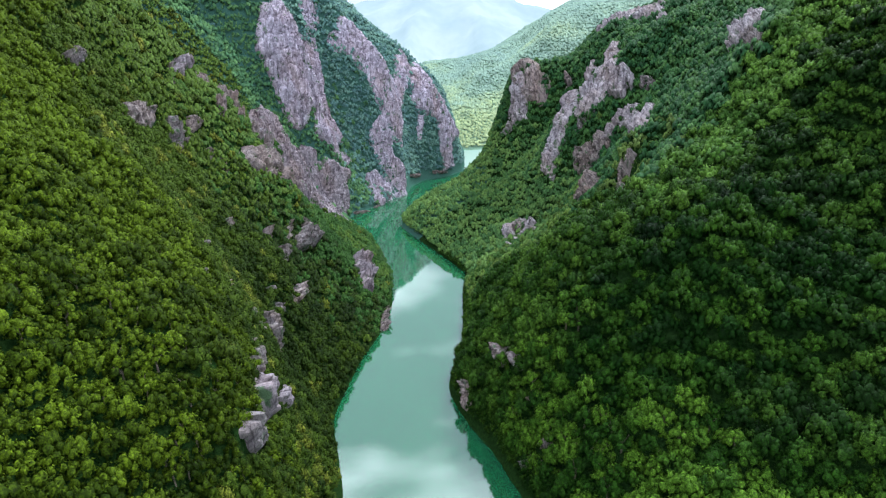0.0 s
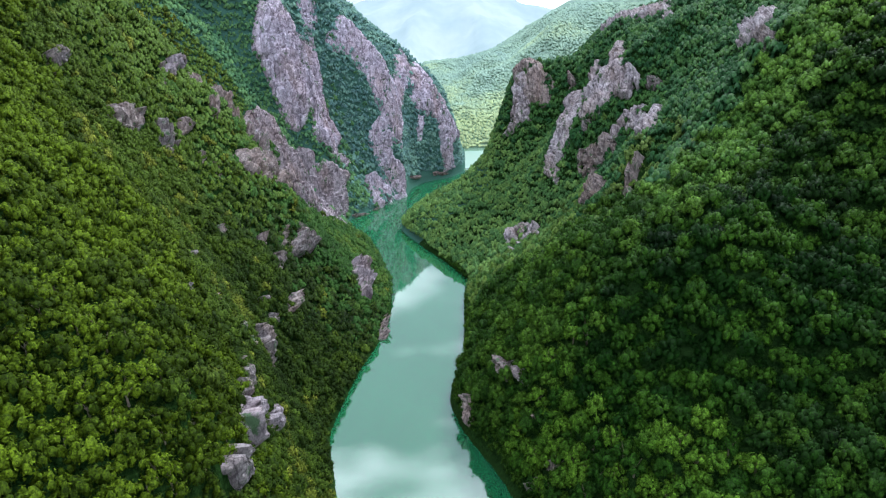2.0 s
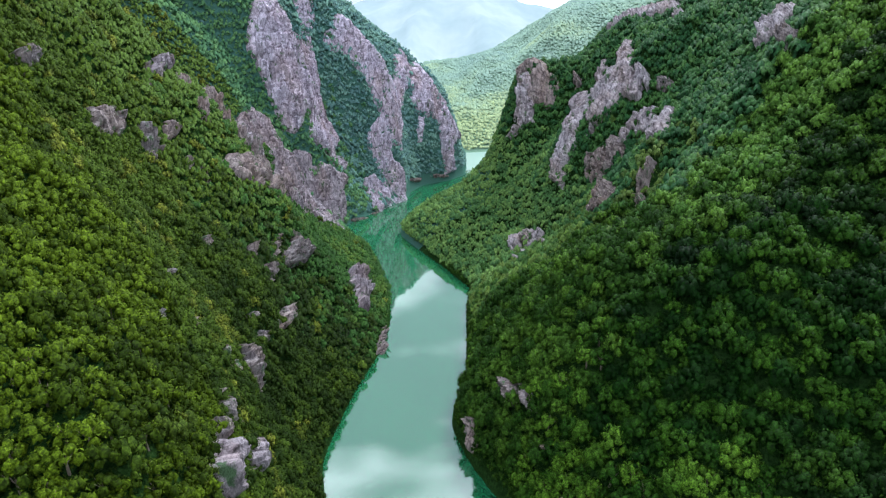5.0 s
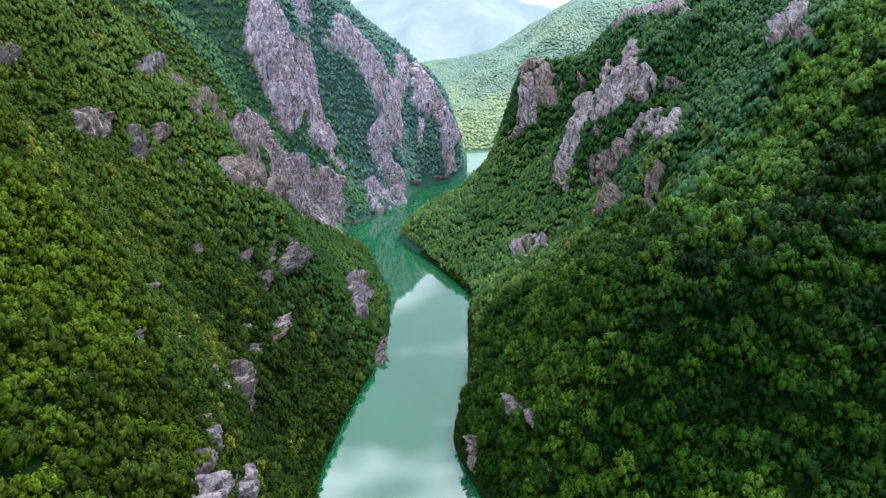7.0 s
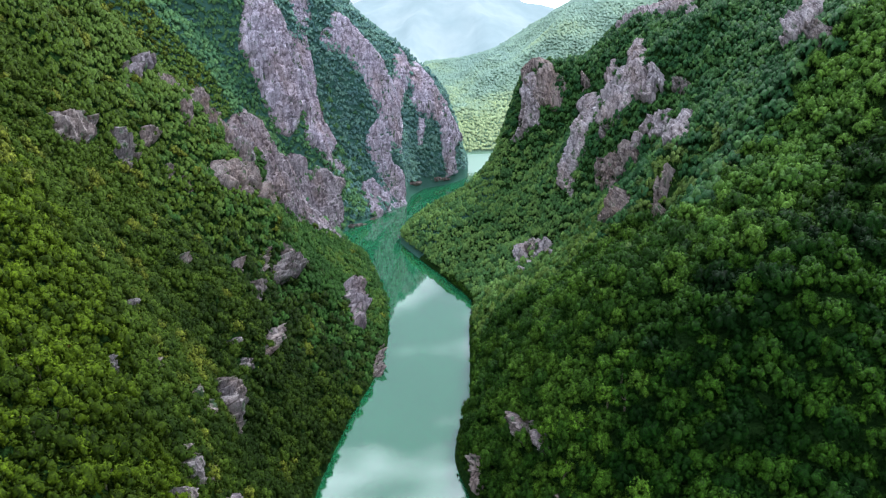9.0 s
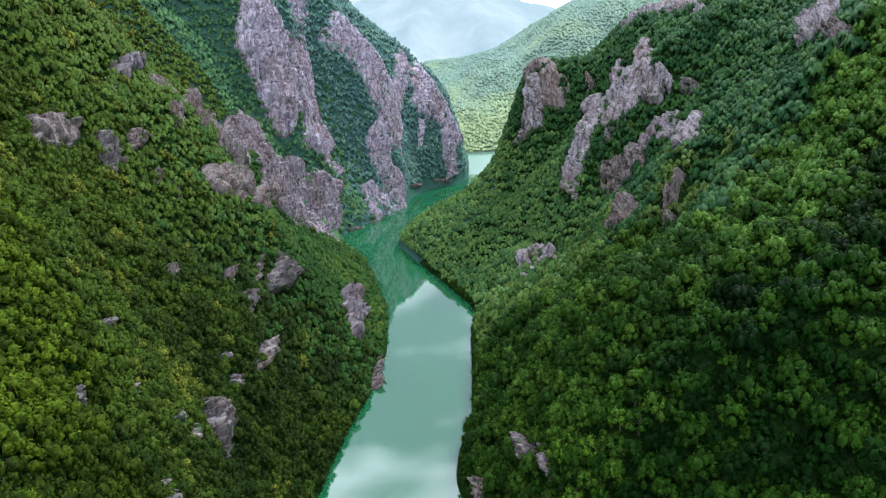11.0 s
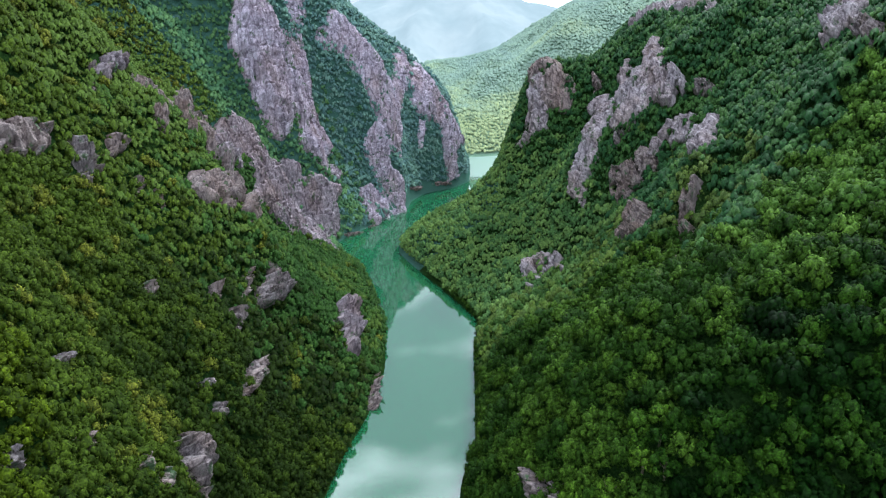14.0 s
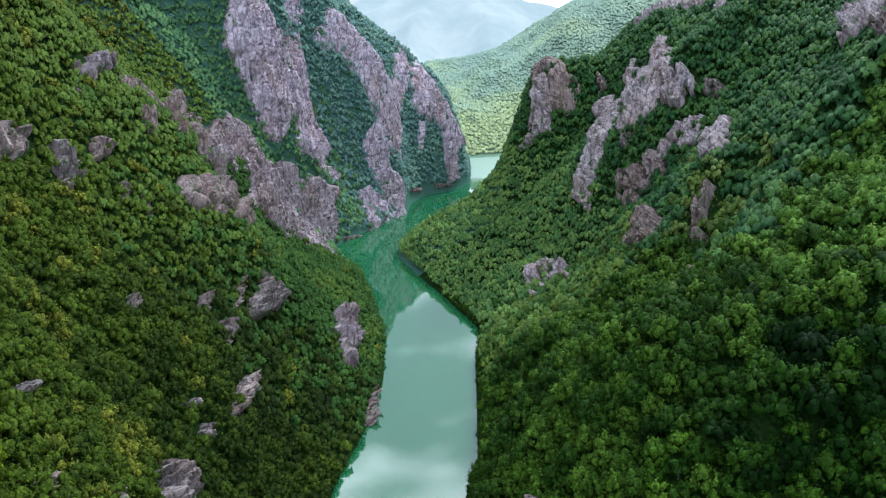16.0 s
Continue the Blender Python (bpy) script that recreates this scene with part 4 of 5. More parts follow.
cliff("rock_outcrop", "pale grey limestone outcrop on a scrubby slope", [(-95.9, 272.2), (-95.2, 276.4), (-93.2, 270.6), (-93.2, 266.4)], -0.1, False, 0.47, 1.5)
cliff("rock_outcrop", "weathered limestone rib among low trees", [(-96.3, 303.6), (-92.7, 306.1), (-91.0, 297.6), (-93.1, 294.6)], 0.05, True, 0.53, 1.5)
cliff("rock_outcrop", "pale grey limestone outcrop on a scrubby slope", [(-80.8, 249.2), (-79.2, 254.5), (-77.7, 251.3), (-79.4, 246.9)], -0.1, False, 0.44, 1.5)
cliff("rock_outcrop", "pale grey limestone outcrop on a scrubby slope", [(-85.6, 327.5), (-82.7, 340.8), (-78.1, 342.6), (-75.9, 336.5), (-79.9, 327.6), (-83.7, 315.0)], -0.1, False, 0.59, 1.5)
cliff("rock_outcrop", "weathered limestone rib among low trees", [(-85.4, 341.6), (-81.2, 345.3), (-79.0, 342.4), (-83.1, 335.8)], 0.05, True, 0.60, 1.5)
cliff("rock_outcrop", "pale grey limestone outcrop on a scrubby slope", [(-87.9, 300.8), (-85.6, 303.3), (-82.8, 298.6), (-83.0, 291.3), (-85.8, 293.8)], -0.1, False, 0.53, 1.5)
cliff("rock_outcrop", "weathered limestone rib among low trees", [(-90.5, 326.1), (-89.1, 330.6), (-87.6, 320.4), (-86.7, 308.4), (-89.2, 319.0)], 0.05, True, 0.57, 1.5)
cliff("rock_outcrop", "pale limestone rib above the river", [(-61.2, 386.5), (-58.0, 397.6), (-52.8, 386.7), (-47.7, 358.0), (-47.5, 339.6), (-51.8, 338.7), (-56.6, 356.5)], -0.1, False, 0.65, 1.5)
cliff("rock_outcrop", "weathered limestone rib among low trees", [(-73.2, 266.9), (-77.0, 291.2), (-75.5, 296.0), (-73.4, 282.1), (-71.9, 264.1)], 0.05, True, 0.51, 1.5)
cliff("rock_outcrop", "low limestone rock at the waterline", [(-37.2, 325.3), (-34.7, 328.8), (-33.9, 316.9), (-36.8, 315.2)], 0.05, True, 0.59, 1.5)
cliff("rock_outcrop", "weathered limestone rib among low trees", [(-70.9, 193.6), (-71.5, 197.7), (-69.1, 195.5), (-67.2, 193.3), (-66.8, 189.1), (-68.3, 189.3)], 0.05, True, 0.35, 0.6)
cliff("rock_outcrop", "weathered limestone rib among low trees", [(-70.2, 202.2), (-69.5, 206.0), (-67.8, 200.9), (-67.3, 196.1)], 0.05, True, 0.35, 0.6)
cliff("rock_outcrop", "weathered limestone rib among low trees", [(-75.8, 202.7), (-75.8, 206.6), (-74.3, 201.6)], 0.05, True, 0.35, 0.6)
cliff("rock_outcrop", "weathered limestone rib among low trees", [(-74.7, 205.3), (-76.0, 211.8), (-73.1, 204.7)], 0.05, True, 0.35, 0.6)
cliff("rock_outcrop", "pale grey limestone crag high in the forest", [(169.2, 359.8), (180.0, 376.2), (188.9, 384.3), (192.7, 380.8), (182.8, 358.9), (173.0, 347.6), (170.0, 352.4)], -0.1, False, 0.70, 1.5)
cliff("rock_outcrop", "pale grey limestone crag high in the forest", [(166.0, 338.6), (171.5, 341.7), (170.0, 331.2), (163.7, 320.3), (159.9, 320.5), (160.4, 328.0)], -0.1, False, 0.63, 1.5)
cliff("rock_outcrop", "weathered brown crag in olive scrub", [(99.8, 424.4), (102.5, 425.5), (106.3, 419.4), (104.6, 413.6), (100.5, 410.9), (99.2, 418.5)], 0.1, True, 0.64, 1.0)
cliff("rock_outcrop", "weathered brown crag in olive scrub", [(98.8, 333.1), (102.9, 340.0), (107.5, 344.2), (111.1, 342.7), (109.7, 338.4), (104.6, 332.6), (100.1, 328.8)], 0.1, True, 0.51, 1.0)
cliff("rock_outcrop", "weathered brown crag in olive scrub", [(90.2, 369.0), (97.1, 383.8), (97.0, 368.9), (94.8, 355.6), (91.2, 351.6), (88.6, 355.8)], 0.15, True, 0.55, 1.0)
cliff("rock_outcrop", "weathered limestone wall standing out of green scrub", [(-138.6, 259.8), (-141.5, 271.3), (-143.5, 285.9), (-140.5, 291.1), (-137.3, 284.2), (-133.9, 267.0), (-133.2, 256.9), (-133.6, 252.6)], 0.25, True, 0.42, 0.6)
cliff("rock_outcrop", "brown limestone outcrop on a scrubby crest", [(-189.7, 455.4), (-179.6, 460.3), (-175.5, 461.7), (-151.3, 404.3), (-156.8, 402.0), (-160.2, 400.9)], 0.15, True, 0.69, 1.0)


# ---- trees ----
def dome():
    """Corners and triangles of a small dome: an icosahedron without its lowest cap."""
    g = (1 + 5 ** 0.5) / 2
    v = np.array([(0, 1, g), (0, -1, g), (0, 1, -g), (0, -1, -g), (1, g, 0), (-1, g, 0), (1, -g, 0), (-1, -g, 0), (g, 0, 1), (-g, 0, 1), (g, 0, -1), (-g, 0, -1)], float)
    v /= np.linalg.norm(v[0])
    f = [(i, j, k) for i in range(12) for j in range(i + 1, 12) for k in range(j + 1, 12)
         if max(np.linalg.norm(v[i] - v[j]), np.linalg.norm(v[j] - v[k]), np.linalg.norm(v[i] - v[k])) < 1.1]
    f = [(i, j, k) if np.dot(np.cross(v[j] - v[i], v[k] - v[i]), v[i]) > 0 else (i, k, j) for i, j, k in f]
    return v, np.array([q for q in f if v[list(q), 2].mean() > -0.45])


DOME_V, DOME_F = dome()

def crown_mesh(seed, leaves, tall, leaf, lobes, core=0.82, even=0.0):
    """A lumpy crown one metre in radius: boughs rounded into lobes, with sprays of leaves on their outer side. Triangles (n, 3, 3) and soft normals."""
    r = np.random.default_rng(seed)
    shape = np.array((1.0, 1.0, tall * 0.62))
    turn = np.arange(lobes) * 2.39996 + r.uniform(0, 6.283)
    rise = np.clip((np.arange(lobes) + 0.6) / lobes + r.normal(0, 0.07, lobes), 0.02, 1)
    out = np.sqrt(1 - (rise * 0.95) ** 2) * r.uniform(0.85, 1.08, lobes)
    at = np.stack((np.cos(turn) * out * 0.64, np.sin(turn) * out * 0.64, 0.42 + rise * 0.66), 1)
    size = r.uniform(0.30, 0.52, lobes) * (6.0 / max(lobes, 3)) ** 0.22
    if lobes == 1:
        at, size = np.array([(0, 0, 0.62)]), np.array([0.9])
    tris, soft = [], []
    for p, s in zip(at, size):
        v = DOME_V @ np.linalg.qr(r.normal(0, 1, (3, 3)))[0] * 0.2 + DOME_V * 0.8
        v /= np.linalg.norm(v, axis=1)[:, None]
        w = v * r.uniform(0.68, 1.08, (len(v), 1))
        tris.append(((p + w * s * core) * shape)[DOME_F])
        soft.append((v * 0.8 + (p + v * s - (0, 0, 0.35)) * 0.5 + r.normal(0, 0.25, (len(v), 3)) + (0, 0, 0.1))[DOME_F])
    if leaves:
        which = r.integers(0, lobes, leaves * 4)
        d = r.normal(0, 1, (leaves * 4, 3))
        d[:, 2] = np.abs(d[:, 2]) - 0.35
        d /= np.linalg.norm(d, axis=1)[:, None]
        c = at[which] + d * (size[which] * r.uniform(0.82, 1.2, leaves * 4))[:, None]
        inside = (np.linalg.norm(c[:, None] - at[None], axis=2) < size[None] * 0.8).any(1)
        c, d = c[~inside][:leaves], d[~inside][:leaves]
        q = len(c)
        n = d + r.normal(0, 0.45, (q, 3)) + (0, 0, 0.35)
        n /= np.linalg.norm(n, axis=1)[:, None]
        side = np.cross(n, r.normal(0, 1, (q, 3)))
        side /= np.linalg.norm(side, axis=1)[:, None]
        up = np.cross(n, side)
        big = leaf * r.uniform(0.6, 1.35, q)[:, None]
        crown = c - (0, 0, 0.35)
        c = c * shape
        tris.append(np.stack((c + side * big * 0.7, c - side * big * 0.5 + up * big * 0.32, c - side * big * 0.15 - up * big * 0.5), 1))
        soft.append(np.repeat((d * 0.6 + crown * 0.45 + n * 0.35 + r.normal(0, 0.12, (q, 3)))[:, None], 3, 1))
    tris, soft = np.concatenate(tris), np.concatenate(soft) + (0, 0, even)
    return tris, soft / np.linalg.norm(soft, axis=2)[..., None]


def scatter(x0, x1, y0, y1, small, large, height_of, allowed, seed, apart=0.53):
    """Uneven planting over a stretch of the plan, the largest crowns first and smaller ones in the gaps between them: x, y, z and crown radius."""
    r = np.random.default_rng(seed)
    step = small * 0.8
    gx, gy = np.meshgrid(np.arange(x0, x1, step), np.arange(y0, y1, step), indexing="ij")
    gx, gy = gx.ravel(), gy.ravel()
    h = 3.0
    steep = np.sqrt(1 + ((height_of(gx + h, gy) - height_of(gx - h, gy)) / (2 * h)) ** 2 + ((height_of(gx, gy + h) - height_of(gx, gy - h)) / (2 * h)) ** 2)
    turned_away = height_of(gx, gy + 6) - height_of(gx, gy - 6) < -4.5   # fewer trees on slopes that face away from the camera
    many = np.floor(np.where(turned_away & (gy > 300), 0.45, 1.0) * np.minimum(steep, 3.4) + r.random(len(gx))).astype(int)
    x, y = np.repeat(gx, many), np.repeat(gy, many)
    x, y = x + r.uniform(0, step, len(x)), y + r.uniform(0, step, len(y))
    z = height_of(x, y)
    # planting is cut to the camera's view, sideways and upward
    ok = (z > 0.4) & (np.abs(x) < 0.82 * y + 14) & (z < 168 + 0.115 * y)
    ok[ok] = allowed(x[ok], y[ok], z[ok])
    x, y, z = x[ok], y[ok], z[ok]
    w = small + (large - small) * r.random(len(x)) ** 1.9
    order = np.argsort(-w + r.normal(0, (large - small) * 0.12, len(x)))
    x, y, z, w = x[order], y[order], z[order], w[order]
    near, cells, keep = large * 2 * apart, {}, []
    for k, (a, b, c, s) in enumerate(zip(x.tolist(), y.tolist(), z.tolist(), w.tolist())):
        i, j = int(a // near), int(b // near)
        if all((a - p) ** 2 + (b - q) ** 2 + (c - o) ** 2 > ((s + e) * apart) ** 2
               for di in (-1, 0, 1) for dj in (-1, 0, 1) for p, q, o, e in cells.get((i + di, j + dj), ())):
            cells.setdefault((i, j), []).append((a, b, c, s))
            keep.append(k)
    return x[keep], y[keep], z[keep], w[keep]


def woodland(name, label, places, kinds, material, seed, light_from=None, light_below=None):
    """All the trees of a wood that nobody could count, as one mesh of leaf sprays. Kinds: up to which crown radius a set of crowns serves."""
    r = np.random.default_rng(seed)
    x, y, z, w = places
    if not len(x):
        return None
    verts, tones, normals = [], [], []
    least = 0.0
    for most, crowns in kinds:
        fits = (w >= least) & (w < most)
        pick = r.integers(0, len(crowns), len(x))
        least = most
        for k, (crown, soft) in enumerate(crowns):
            m = fits & (pick == k)
            c = int(m.sum())
            a, s, stretch = r.uniform(0, 6.283, c), w[m], r.uniform(0.8, 1.25, c)
            v = crown.reshape(-1, 3)
            px = (v[:, 0] * np.cos(a)[:, None] - v[:, 1] * np.sin(a)[:, None]) * s[:, None] + x[m][:, None]
            py = (v[:, 0] * np.sin(a)[:, None] + v[:, 1] * np.cos(a)[:, None]) * s[:, None] + y[m][:, None]
            pz = v[:, 2] * (s * stretch)[:, None] + (z[m] - 0.3 + s * r.uniform(-0.25, 0.35, c))[:, None]
            verts.append(np.stack((px, py, pz), -1).reshape(-1, 3))
            q = soft.reshape(-1, 3)
            normals.append(np.stack((q[:, 0] * np.cos(a)[:, None] - q[:, 1] * np.sin(a)[:, None], q[:, 0] * np.sin(a)[:, None] + q[:, 1] * np.cos(a)[:, None],
                                     np.repeat(q[None, :, 2], c, 0)), -1).reshape(-1, 3))
            tone = r.random(c)
            if light_from is not None:   # brighter light farther up the slope, painted as lighter leaf tones
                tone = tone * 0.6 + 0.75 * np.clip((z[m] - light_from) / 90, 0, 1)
            if light_below is not None:   # or lower down on a far hillside, bluer above as painted haze
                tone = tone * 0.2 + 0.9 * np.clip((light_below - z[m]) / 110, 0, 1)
            tones.append(np.repeat(tone, len(v)))
    verts = np.concatenate(verts)
    me = mesh_from(name, verts, np.arange(len(verts)).reshape(-1, 3), material, True, np.concatenate(tones), np.concatenate(normals))
    return tagged(new(name, me), label, "trees", kind="stuff")


NEAR_KINDS = ((1.9, [crown_mesh(100 + k, 56, 2.4, 0.27, 4) for k in range(6)]),
              (2.7, [crown_mesh(120 + k, 104, 2.2, 0.19, 6) for k in range(6)]),
              (9.0, [crown_mesh(140 + k, 165, 2.1, 0.145, 9) for k in range(6)]))
TREE_KINDS = ((2.6, [crown_mesh(200 + k, 64, 2.4, 0.25, 5) for k in range(6)]),
              (3.6, [crown_mesh(220 + k, 125, 2.2, 0.18, 8) for k in range(6)]),
              (9.0, [crown_mesh(240 + k, 210, 2.1, 0.135, 13) for k in range(6)]))
MID_KINDS = ((2.7, [crown_mesh(300 + k, 13, 2.3, 0.22, 3, 0.90, 0.8) for k in range(7)]),
             (9.0, [crown_mesh(320 + k, 34, 2.1, 0.15, 6, 0.90, 0.8) for k in range(7)]))
CLIFF_KINDS = ((2.9, [crown_mesh(350 + k, 9, 2.1, 0.26, 2, 0.92, 0.8) for k in range(7)]),
               (9.0, [crown_mesh(370 + k, 18, 2.0, 0.2, 4, 0.92, 0.8) for k in range(7)]))
FAR_KINDS = ((99.0, [crown_mesh(400 + k, 0, 1.3, 0.55, 1, 1.0, 2.4) for k in range(8)]),)
LEDGE_KINDS = ((9.0, [crown_mesh(450 + k, 12, 1.7, 0.25, 2, 0.92) for k in range(6)]),)


def left_side(x, y):
    return np.interp(y, LEFT_EDGE[:, 0], LEFT_EDGE[:, 1]) - x


def right_side(x, y):
    return x - np.interp(y, RIGHT_EDGE[:, 0], RIGHT_EDGE[:, 1])


def thin(x, y, z, share, k):
    """Keeps a share of the places, in drifts."""
    return value_noise(x, y, 14, k) * 0.5 + 0.5 < share + value_noise(x, z, 5, k + 1) * 0.3


def near_left(x, y, z):
    return (left_side(x, y) > 0.3) & (left_side(x, y) < 270) & ~on_rock(x, y, z)


def near_right(x, y, z):
    return (right_side(x, y) > 2.4) & (right_side(x, y) < 260) & ~on_rock(x, y, z)


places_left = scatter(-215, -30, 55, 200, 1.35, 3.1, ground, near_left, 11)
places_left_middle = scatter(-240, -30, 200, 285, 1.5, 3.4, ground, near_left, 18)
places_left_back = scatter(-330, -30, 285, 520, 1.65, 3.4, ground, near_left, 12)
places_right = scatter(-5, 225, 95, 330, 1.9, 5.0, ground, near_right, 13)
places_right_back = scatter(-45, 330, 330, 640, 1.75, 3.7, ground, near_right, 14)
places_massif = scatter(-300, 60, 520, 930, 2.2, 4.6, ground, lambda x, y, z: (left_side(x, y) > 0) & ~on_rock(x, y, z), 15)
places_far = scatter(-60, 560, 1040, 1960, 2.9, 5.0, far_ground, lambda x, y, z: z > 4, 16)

# single trees stand on the stretches that the camera passes nearest
def take(places, share, ok):
    x, y, z, w = places
    m = ok(x, y) & (np.random.default_rng(5).random(len(x)) < share)
    m &= np.cumsum(m) <= 150
    return list(zip(x[m], y[m], z[m], w[m])), (x[~m], y[~m], z[~m], w[~m])


def brow_at(y):
    """How far from the bank the brow of the left side runs."""
    return np.interp(y, (60, 110, 132, 150, 165, 190, 218, 245, 330), (5, 11, 14, 18, 28, 50, 77, 105, 170))


def below_brow(x, y, z):
    """The slope that falls to the river from the brow of the left side; its dimmer light is painted as darker leaves.
    """
    return left_side(x, y) + value_noise(x, z, 9, 6) * 7 < brow_at(y)


def dried_out(x, y, z, k):
    """Drifts of dry scrub along the broken crags below the brow."""
    down = brow_at(y) - left_side(x, y)
    drift = value_noise(x + y * 0.4, y, 11, 2) + value_noise(x, z, 4, 1) * 0.8 + np.random.default_rng(k).normal(0, 0.25, x.shape)
    return (down > -4) & (drift > np.interp(down, (0, 12, 45, 75), (0.7, 0.48, 0.68, 1.15)))


dry_places = []


def without_dry(places, k):
    dry = dried_out(*places[:3], k)
    dry_places.append([c[dry] for c in places])
    return tuple(c[~dry] for c in places)


places_left, places_left_middle, places_left_back = without_dry(places_left, 1), without_dry(places_left_middle, 2), without_dry(places_left_back, 3)
def crest_at(x):
    """y of the crest of the right side."""
    return np.interp(x, (20, 76, 95, 118, 136, 160, 200), (232, 255, 262, 280, 292, 305, 332))


def behind_crest(x, y, k, spread=7.0):
    return y - crest_at(x) + value_noise(x, y, 22, 4) * 9 + np.random.default_rng(k).normal(0, spread, len(x))


# lit crest and shaded slope are painted as lighter and darker leaf colours
back = behind_crest(*places_right[:2], 8)
places_crest = tuple(c[(back > -30) & (back <= 12)] for c in places_right)
places_behind = tuple(c[back > 12] for c in places_right)
places_right = tuple(c[back <= -30] for c in places_right)
# the shaded hollow, given its own darkened leaves
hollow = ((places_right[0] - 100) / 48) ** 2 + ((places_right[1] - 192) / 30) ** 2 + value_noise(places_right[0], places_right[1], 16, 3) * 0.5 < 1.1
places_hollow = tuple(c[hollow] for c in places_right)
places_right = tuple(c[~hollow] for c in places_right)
riverside = right_side(*places_right[:2]) + value_noise(places_right[0], places_right[1], 13, 2) * 12 < np.interp(places_right[1], (120, 200, 260), (62, 52, 22))
places_riverside = tuple(c[riverside] for c in places_right)
places_right = tuple(c[~riverside] for c in places_right)
near_singles, places_left = take(places_left, 0.35, lambda x, y: (y > 88) & (y < 150) & (left_side(x, y) > 4) & (left_side(x, y) < 45))
far_singles, places_riverside = take(places_riverside, 0.5, lambda x, y: (y > 150) & (y < 225) & (right_side(x, y) > 5) & (right_side(x, y) < 62))


def trunk_mesh(height, radius, seed):
    """A tapered, bent trunk with three limbs."""
    r = random.Random(seed)
    bm = bmesh.new()

    def limb(points, r0, r1):
        rings = []
        for k, p in enumerate(points):
            w = r0 + (r1 - r0) * k / (len(points) - 1)
            rings.append([bm.verts.new((p[0] + math.cos(q * 1.2566) * w, p[1] + math.sin(q * 1.2566) * w, p[2])) for q in range(5)])
        for lo, hi in zip(rings, rings[1:]):
            for q in range(5):
                bm.faces.new((lo[q], lo[(q + 1) % 5], hi[(q + 1) % 5], hi[q]))
        bm.faces.new(rings[-1])

    lean = r.uniform(-0.3, 0.3), r.uniform(-0.3, 0.3)
    spine = [(lean[0] * h * h * 0.1, lean[1] * h * h * 0.1, h * height) for h in (-0.15, 0.1, 0.3, 0.5)]
    limb(spine, radius, radius * 0.5)
    for k in range(3):
        a = k * 2.1 + r.random()
        base = spine[2]
        limb([base, (base[0] + math.cos(a) * height * 0.12, base[1] + math.sin(a) * height * 0.12, height * 0.46),
              (base[0] + math.cos(a) * height * 0.24, base[1] + math.sin(a) * height * 0.24, height * 0.66)], radius * 0.45, radius * 0.15)
    me = bpy.data.meshes.new("trunk")
    bm.to_mesh(me)
    bm.free()
    me.materials.append(BARK)
    return me


def plant_singles(name, label, group, places, leaves, tall, leaf, lobes, material, seed):
    r = random.Random(seed)
    models = []
    for k in range(4):
        thing = tagged(new(name), label, "tree", group)
        c, soft = (q.reshape(-1, 3) for q in crown_mesh(seed + k, leaves, tall, leaf, lobes))
        part("trunk", trunk_mesh(tall, 0.09, seed + k), thing)
        part("crown", mesh_from("crown", c, np.arange(len(c)).reshape(-1, 3), material, True, np.full(len(c), r.random()), soft), thing)
        models.append(thing)
    for k, (x, y, z, w) in enumerate(places):
        s = float(w)
        m = pose(float(x), float(y), float(z) - 0.1, r.uniform(-5, 5), r.uniform(-5, 5), r.uniform(0, 360)) @ Matrix.Diagonal((s, s, s * r.uniform(0.85, 1.2), 1))
        if k < 4:
            models[k].matrix_basis = m
        else:
            copy_thing(models[k % 4], m @ Matrix.Diagonal((*(1 / c for c in models[k % 4].scale), 1)))


plant_singles("small_broadleaf_tree", "small yellow-green broadleaf tree on a steep slope", "scrub trees on the near slope", near_singles, 120, 1.8, 0.19, 7, LEAF_LIGHT, 500)
plant_singles("broadleaf_tree", "deep green broadleaf tree with a domed crown", "broadleaf trees above the water", far_singles, 180, 1.8, 0.15, 10, LEAF_BANK, 600)

# ---- woods ----
dimmer = below_brow(*places_left[:3])
places_lower = tuple(c[dimmer] for c in places_left)
places_left = tuple(c[~dimmer] for c in places_left)
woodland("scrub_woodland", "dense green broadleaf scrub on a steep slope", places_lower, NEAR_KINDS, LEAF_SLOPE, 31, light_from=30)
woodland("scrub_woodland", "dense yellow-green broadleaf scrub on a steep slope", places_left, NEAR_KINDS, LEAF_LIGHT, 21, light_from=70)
dimmer = below_brow(*places_left_middle[:3])
woodland("scrub_woodland", "dense yellow-green scrub below the crags", tuple(c[~dimmer] for c in places_left_middle), NEAR_KINDS, LEAF_LIGHT, 32, light_from=70)
places_left_middle = tuple(c[dimmer] for c in places_left_middle)
woodland("scrub_woodland", "dense green broadleaf scrub between rock ribs", places_left_middle, NEAR_KINDS, LEAF_SLOPE, 28, light_from=40)
woodland("dry_scrub", "olive-brown dry scrub among green trees", tuple(np.concatenate(c) for c in zip(*dry_places)), NEAR_KINDS, LEAF_OLIVE, 30)
nearer = places_left_back[1] + np.random.default_rng(9).normal(0, 26, len(places_left_back[1])) < 325
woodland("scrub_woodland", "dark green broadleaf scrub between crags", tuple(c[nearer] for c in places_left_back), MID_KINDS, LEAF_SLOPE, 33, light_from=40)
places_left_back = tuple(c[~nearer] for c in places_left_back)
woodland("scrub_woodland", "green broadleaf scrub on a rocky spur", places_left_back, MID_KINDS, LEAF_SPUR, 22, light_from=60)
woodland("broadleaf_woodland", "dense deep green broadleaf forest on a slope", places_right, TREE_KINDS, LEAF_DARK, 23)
woodland("broadleaf_woodland", "dense green broadleaf forest above the water", places_riverside, TREE_KINDS, LEAF_BANK, 42)
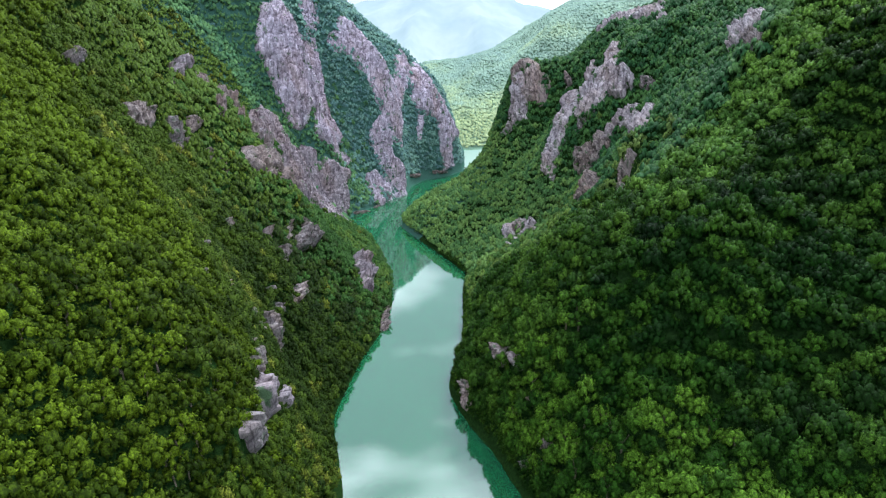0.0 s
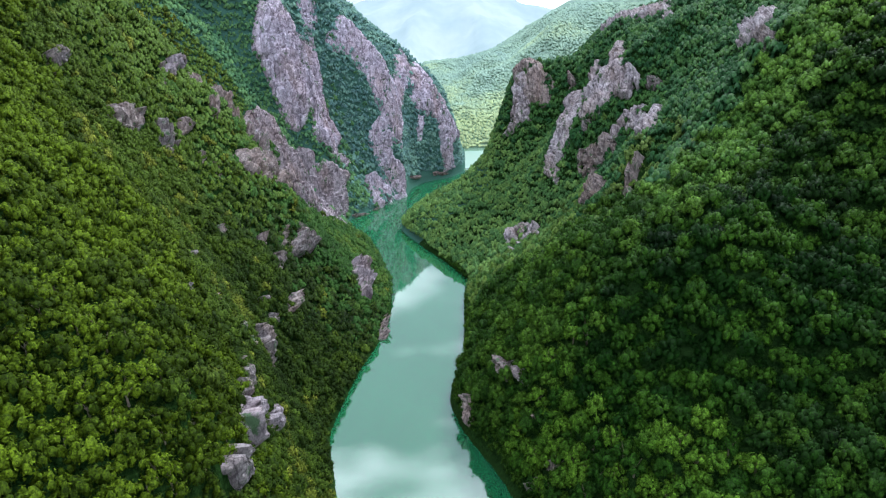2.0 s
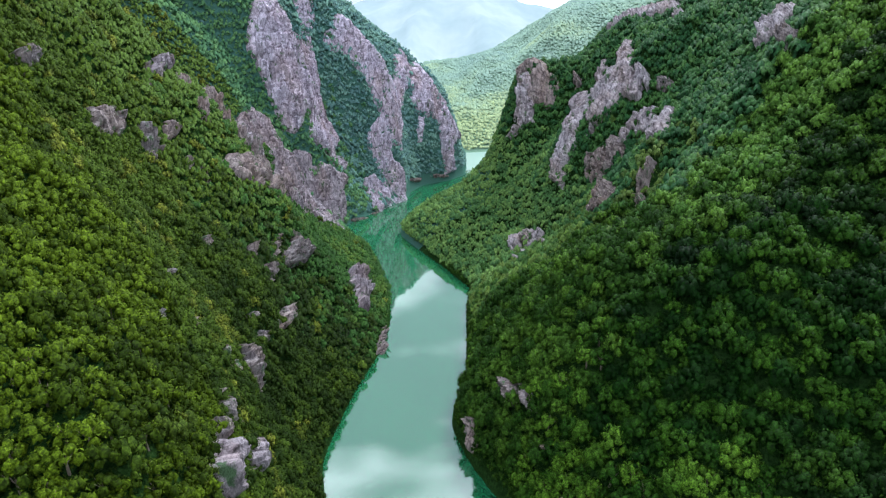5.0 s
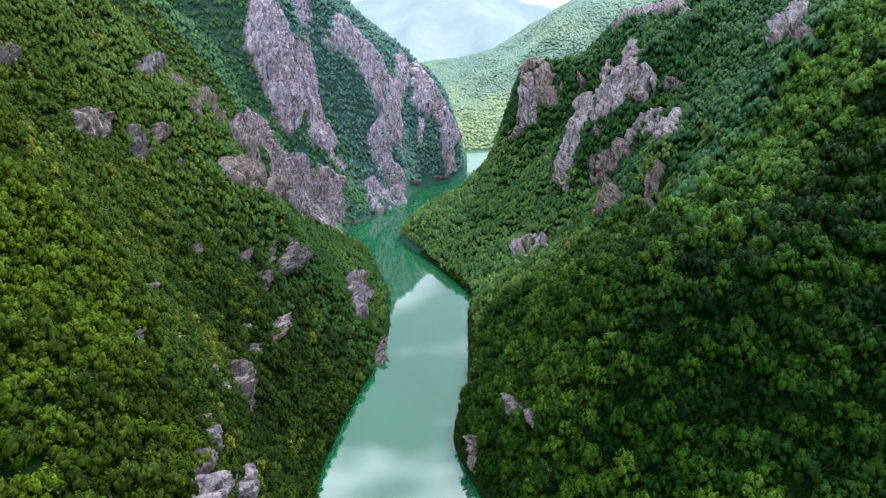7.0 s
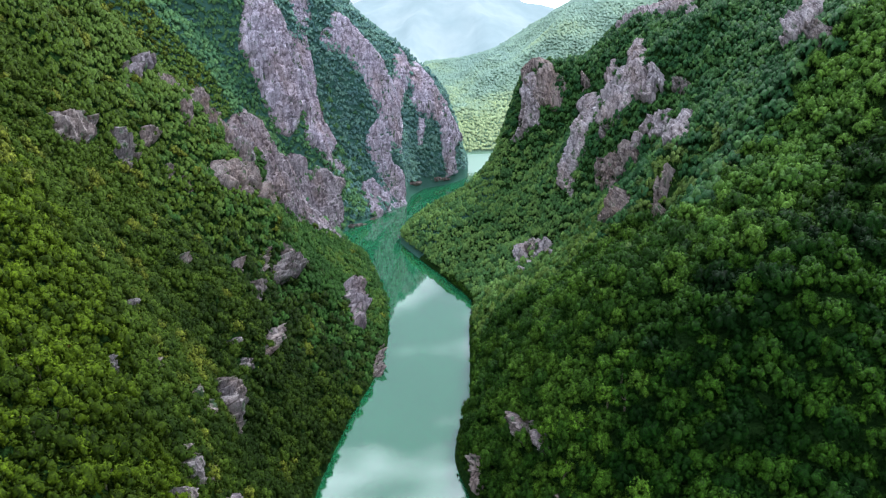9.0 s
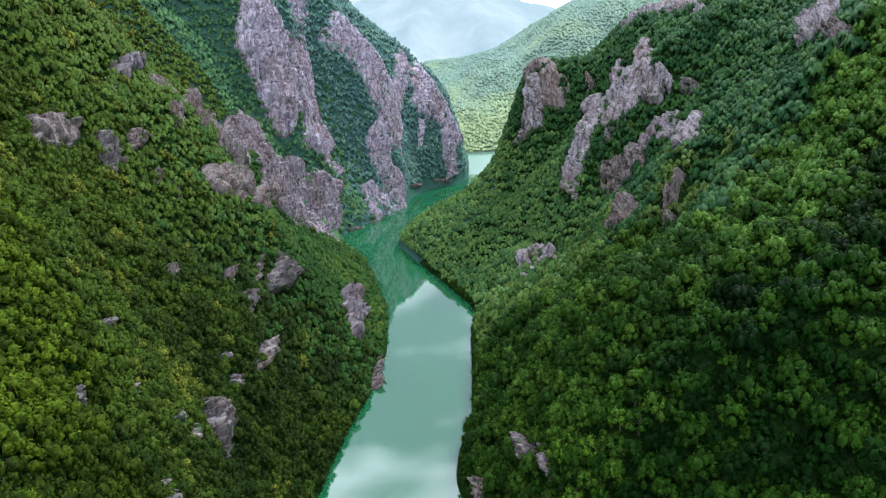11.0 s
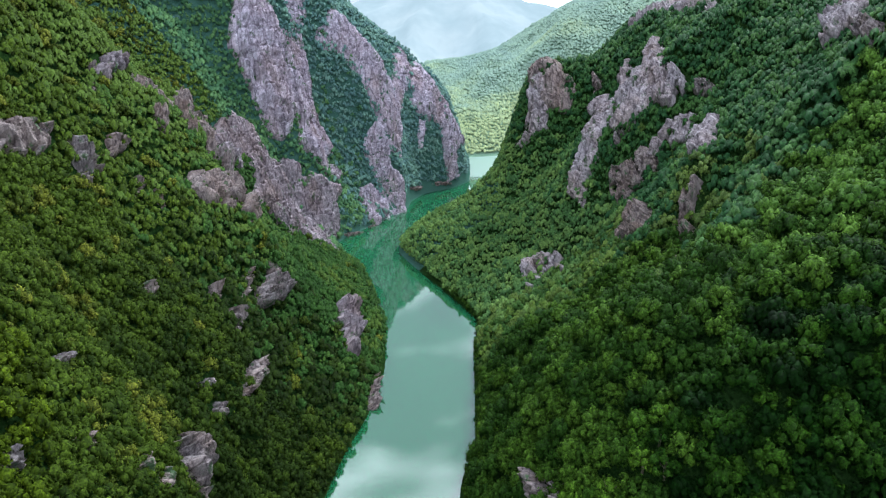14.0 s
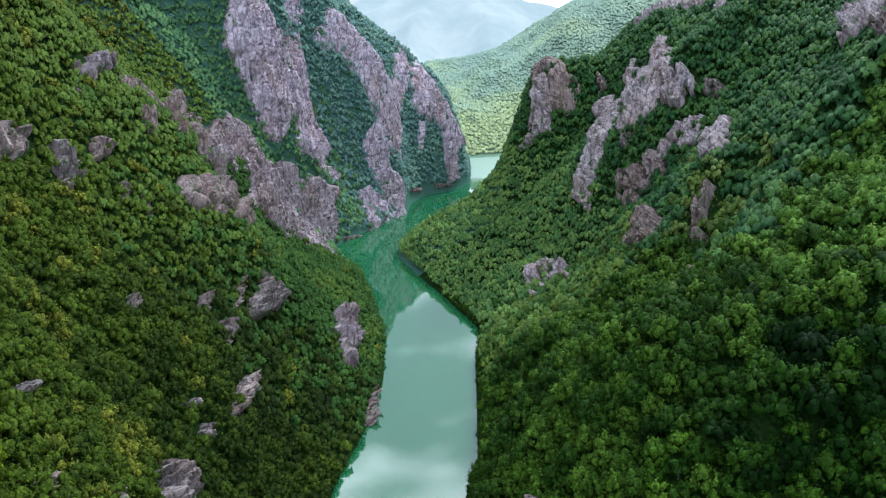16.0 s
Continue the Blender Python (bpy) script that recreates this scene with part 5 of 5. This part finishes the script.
woodland("broadleaf_woodland", "shade-tinted very dark green broadleaf forest in a hollow", places_hollow, TREE_KINDS, LEAF_HOLLOW_SHADE, 39)
high = places_crest[2] + np.random.default_rng(14).normal(0, 10, len(places_crest[2])) > 98
woodland("broadleaf_woodland", "dense bright green broadleaf forest over a crest", tuple(c[~high] for c in places_crest), TREE_KINDS, LEAF_MIDDLE, 29)
woodland("broadleaf_woodland", "light green broadleaf forest high on a crest", tuple(c[high] for c in places_crest), TREE_KINDS, LEAF_CREST, 36)
low = places_behind[2] + np.random.default_rng(21).normal(0, 6, len(places_behind[2])) < 82
woodland("broadleaf_woodland", "green broadleaf forest above the riverbank", tuple(c[low] for c in places_behind), TREE_KINDS, LEAF_MIDDLE, 40)
places_right_back = tuple(np.concatenate(c) for c in zip((c[~low] for c in places_behind), places_right_back))
olive = value_noise(places_right_back[0], places_right_back[1], 12, 5) + np.random.default_rng(10).normal(0, 0.45, len(places_right_back[0])) > np.interp(places_right_back[1], (260, 330, 400, 440), (0.3, 0.35, 0.5, 1.6))
olive &= places_right_back[0] < 128
woodland("broadleaf_woodland", "olive-green scrub and trees behind a crest", tuple(c[olive] for c in places_right_back), MID_KINDS, LEAF_GRASSY, 34)
places_right_back = tuple(c[~olive] for c in places_right_back)
upper = places_right_back[2] + np.random.default_rng(15).normal(0, 9, len(places_right_back[2])) > np.interp(places_right_back[1], (260, 340, 400, 520, 640), (84, 70, 66, 88, 110))
close = ~upper & (places_right_back[1] + np.random.default_rng(22).normal(0, 18, len(places_right_back[1])) < 385)
woodland("broadleaf_woodland", "green broadleaf forest on a low spur", tuple(c[close] for c in places_right_back), MID_KINDS, LEAF_SPUR, 41)
woodland("broadleaf_woodland", "shade-tinted deep green broadleaf forest round crags", tuple(c[upper] for c in places_right_back), MID_KINDS, LEAF_SHADY, 38)
woodland("broadleaf_woodland", "green broadleaf forest below crags", tuple(c[~upper & ~close] for c in places_right_back), MID_KINDS, LEAF_FAINT_HAZE, 24)
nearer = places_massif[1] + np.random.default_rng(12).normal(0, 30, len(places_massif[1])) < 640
woodland("cliff_woodland", "haze-tinted green forest above a limestone tower", tuple(c[nearer] for c in places_massif), CLIFF_KINDS, LEAF_FOREST, 35)
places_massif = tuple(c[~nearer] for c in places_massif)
woodland("cliff_woodland", "haze-tinted cool green trees and bushes clinging to cliffs", places_massif, CLIFF_KINDS, LEAF_HAZED, 25)
woodland("far_woodland", "haze-tinted pale green woods on a far hillside", places_far, FAR_KINDS, LEAF_FAR_HAZE, 26, light_below=130)

bank = scatter(-45, 120, 95, 460, 1.3, 2.2, ground, lambda x, y, z: (right_side(x, y) > 0.2) & (right_side(x, y) < 5.5), 19)
woodland("bank_scrub", "low dark green scrub along the riverbank", bank, NEAR_KINDS, LEAF_DARK, 37)
ledges = scatter(-330, 200, 100, 960, 1.1, 2.2, ground, lambda x, y, z: (rock_cover(x, y, z) > 0.4) & thin(x, y, z, 0.27, 1), 17, 1.0)
near = ledges[1] < 450
ledges = (ledges[0], ledges[1], ledges[2] + 1.0, ledges[3])
woodland("ledge_bushes", "small green bushes rooted on rock ledges", tuple(c[near] for c in ledges), LEDGE_KINDS, LEAF_SLOPE, 43)
woodland("ledge_bushes", "small haze-tinted green bushes on high rock ledges", tuple(c[~near] for c in ledges), LEDGE_KINDS, LEAF_FOREST, 27)

# one withered bush among the green
wx, wy = -72.0, 152.0
wb = tagged(new("withered_bush"), "withered red-brown bush among green scrub", "bush")
wb.location, wb.scale = (wx, wy, float(ground(wx, wy)) + 0.5), (1.7, 1.7, 1.7)
wc, ws = (q.reshape(-1, 3) for q in crown_mesh(77, 90, 1.9, 0.22, 5))
part("trunk", trunk_mesh(1.9, 0.09, 77), wb)
part("crown", mesh_from("crown", wc, np.arange(len(wc)).reshape(-1, 3), LEAF_BROWN, True, np.full(len(wc), 0.4), ws), wb)
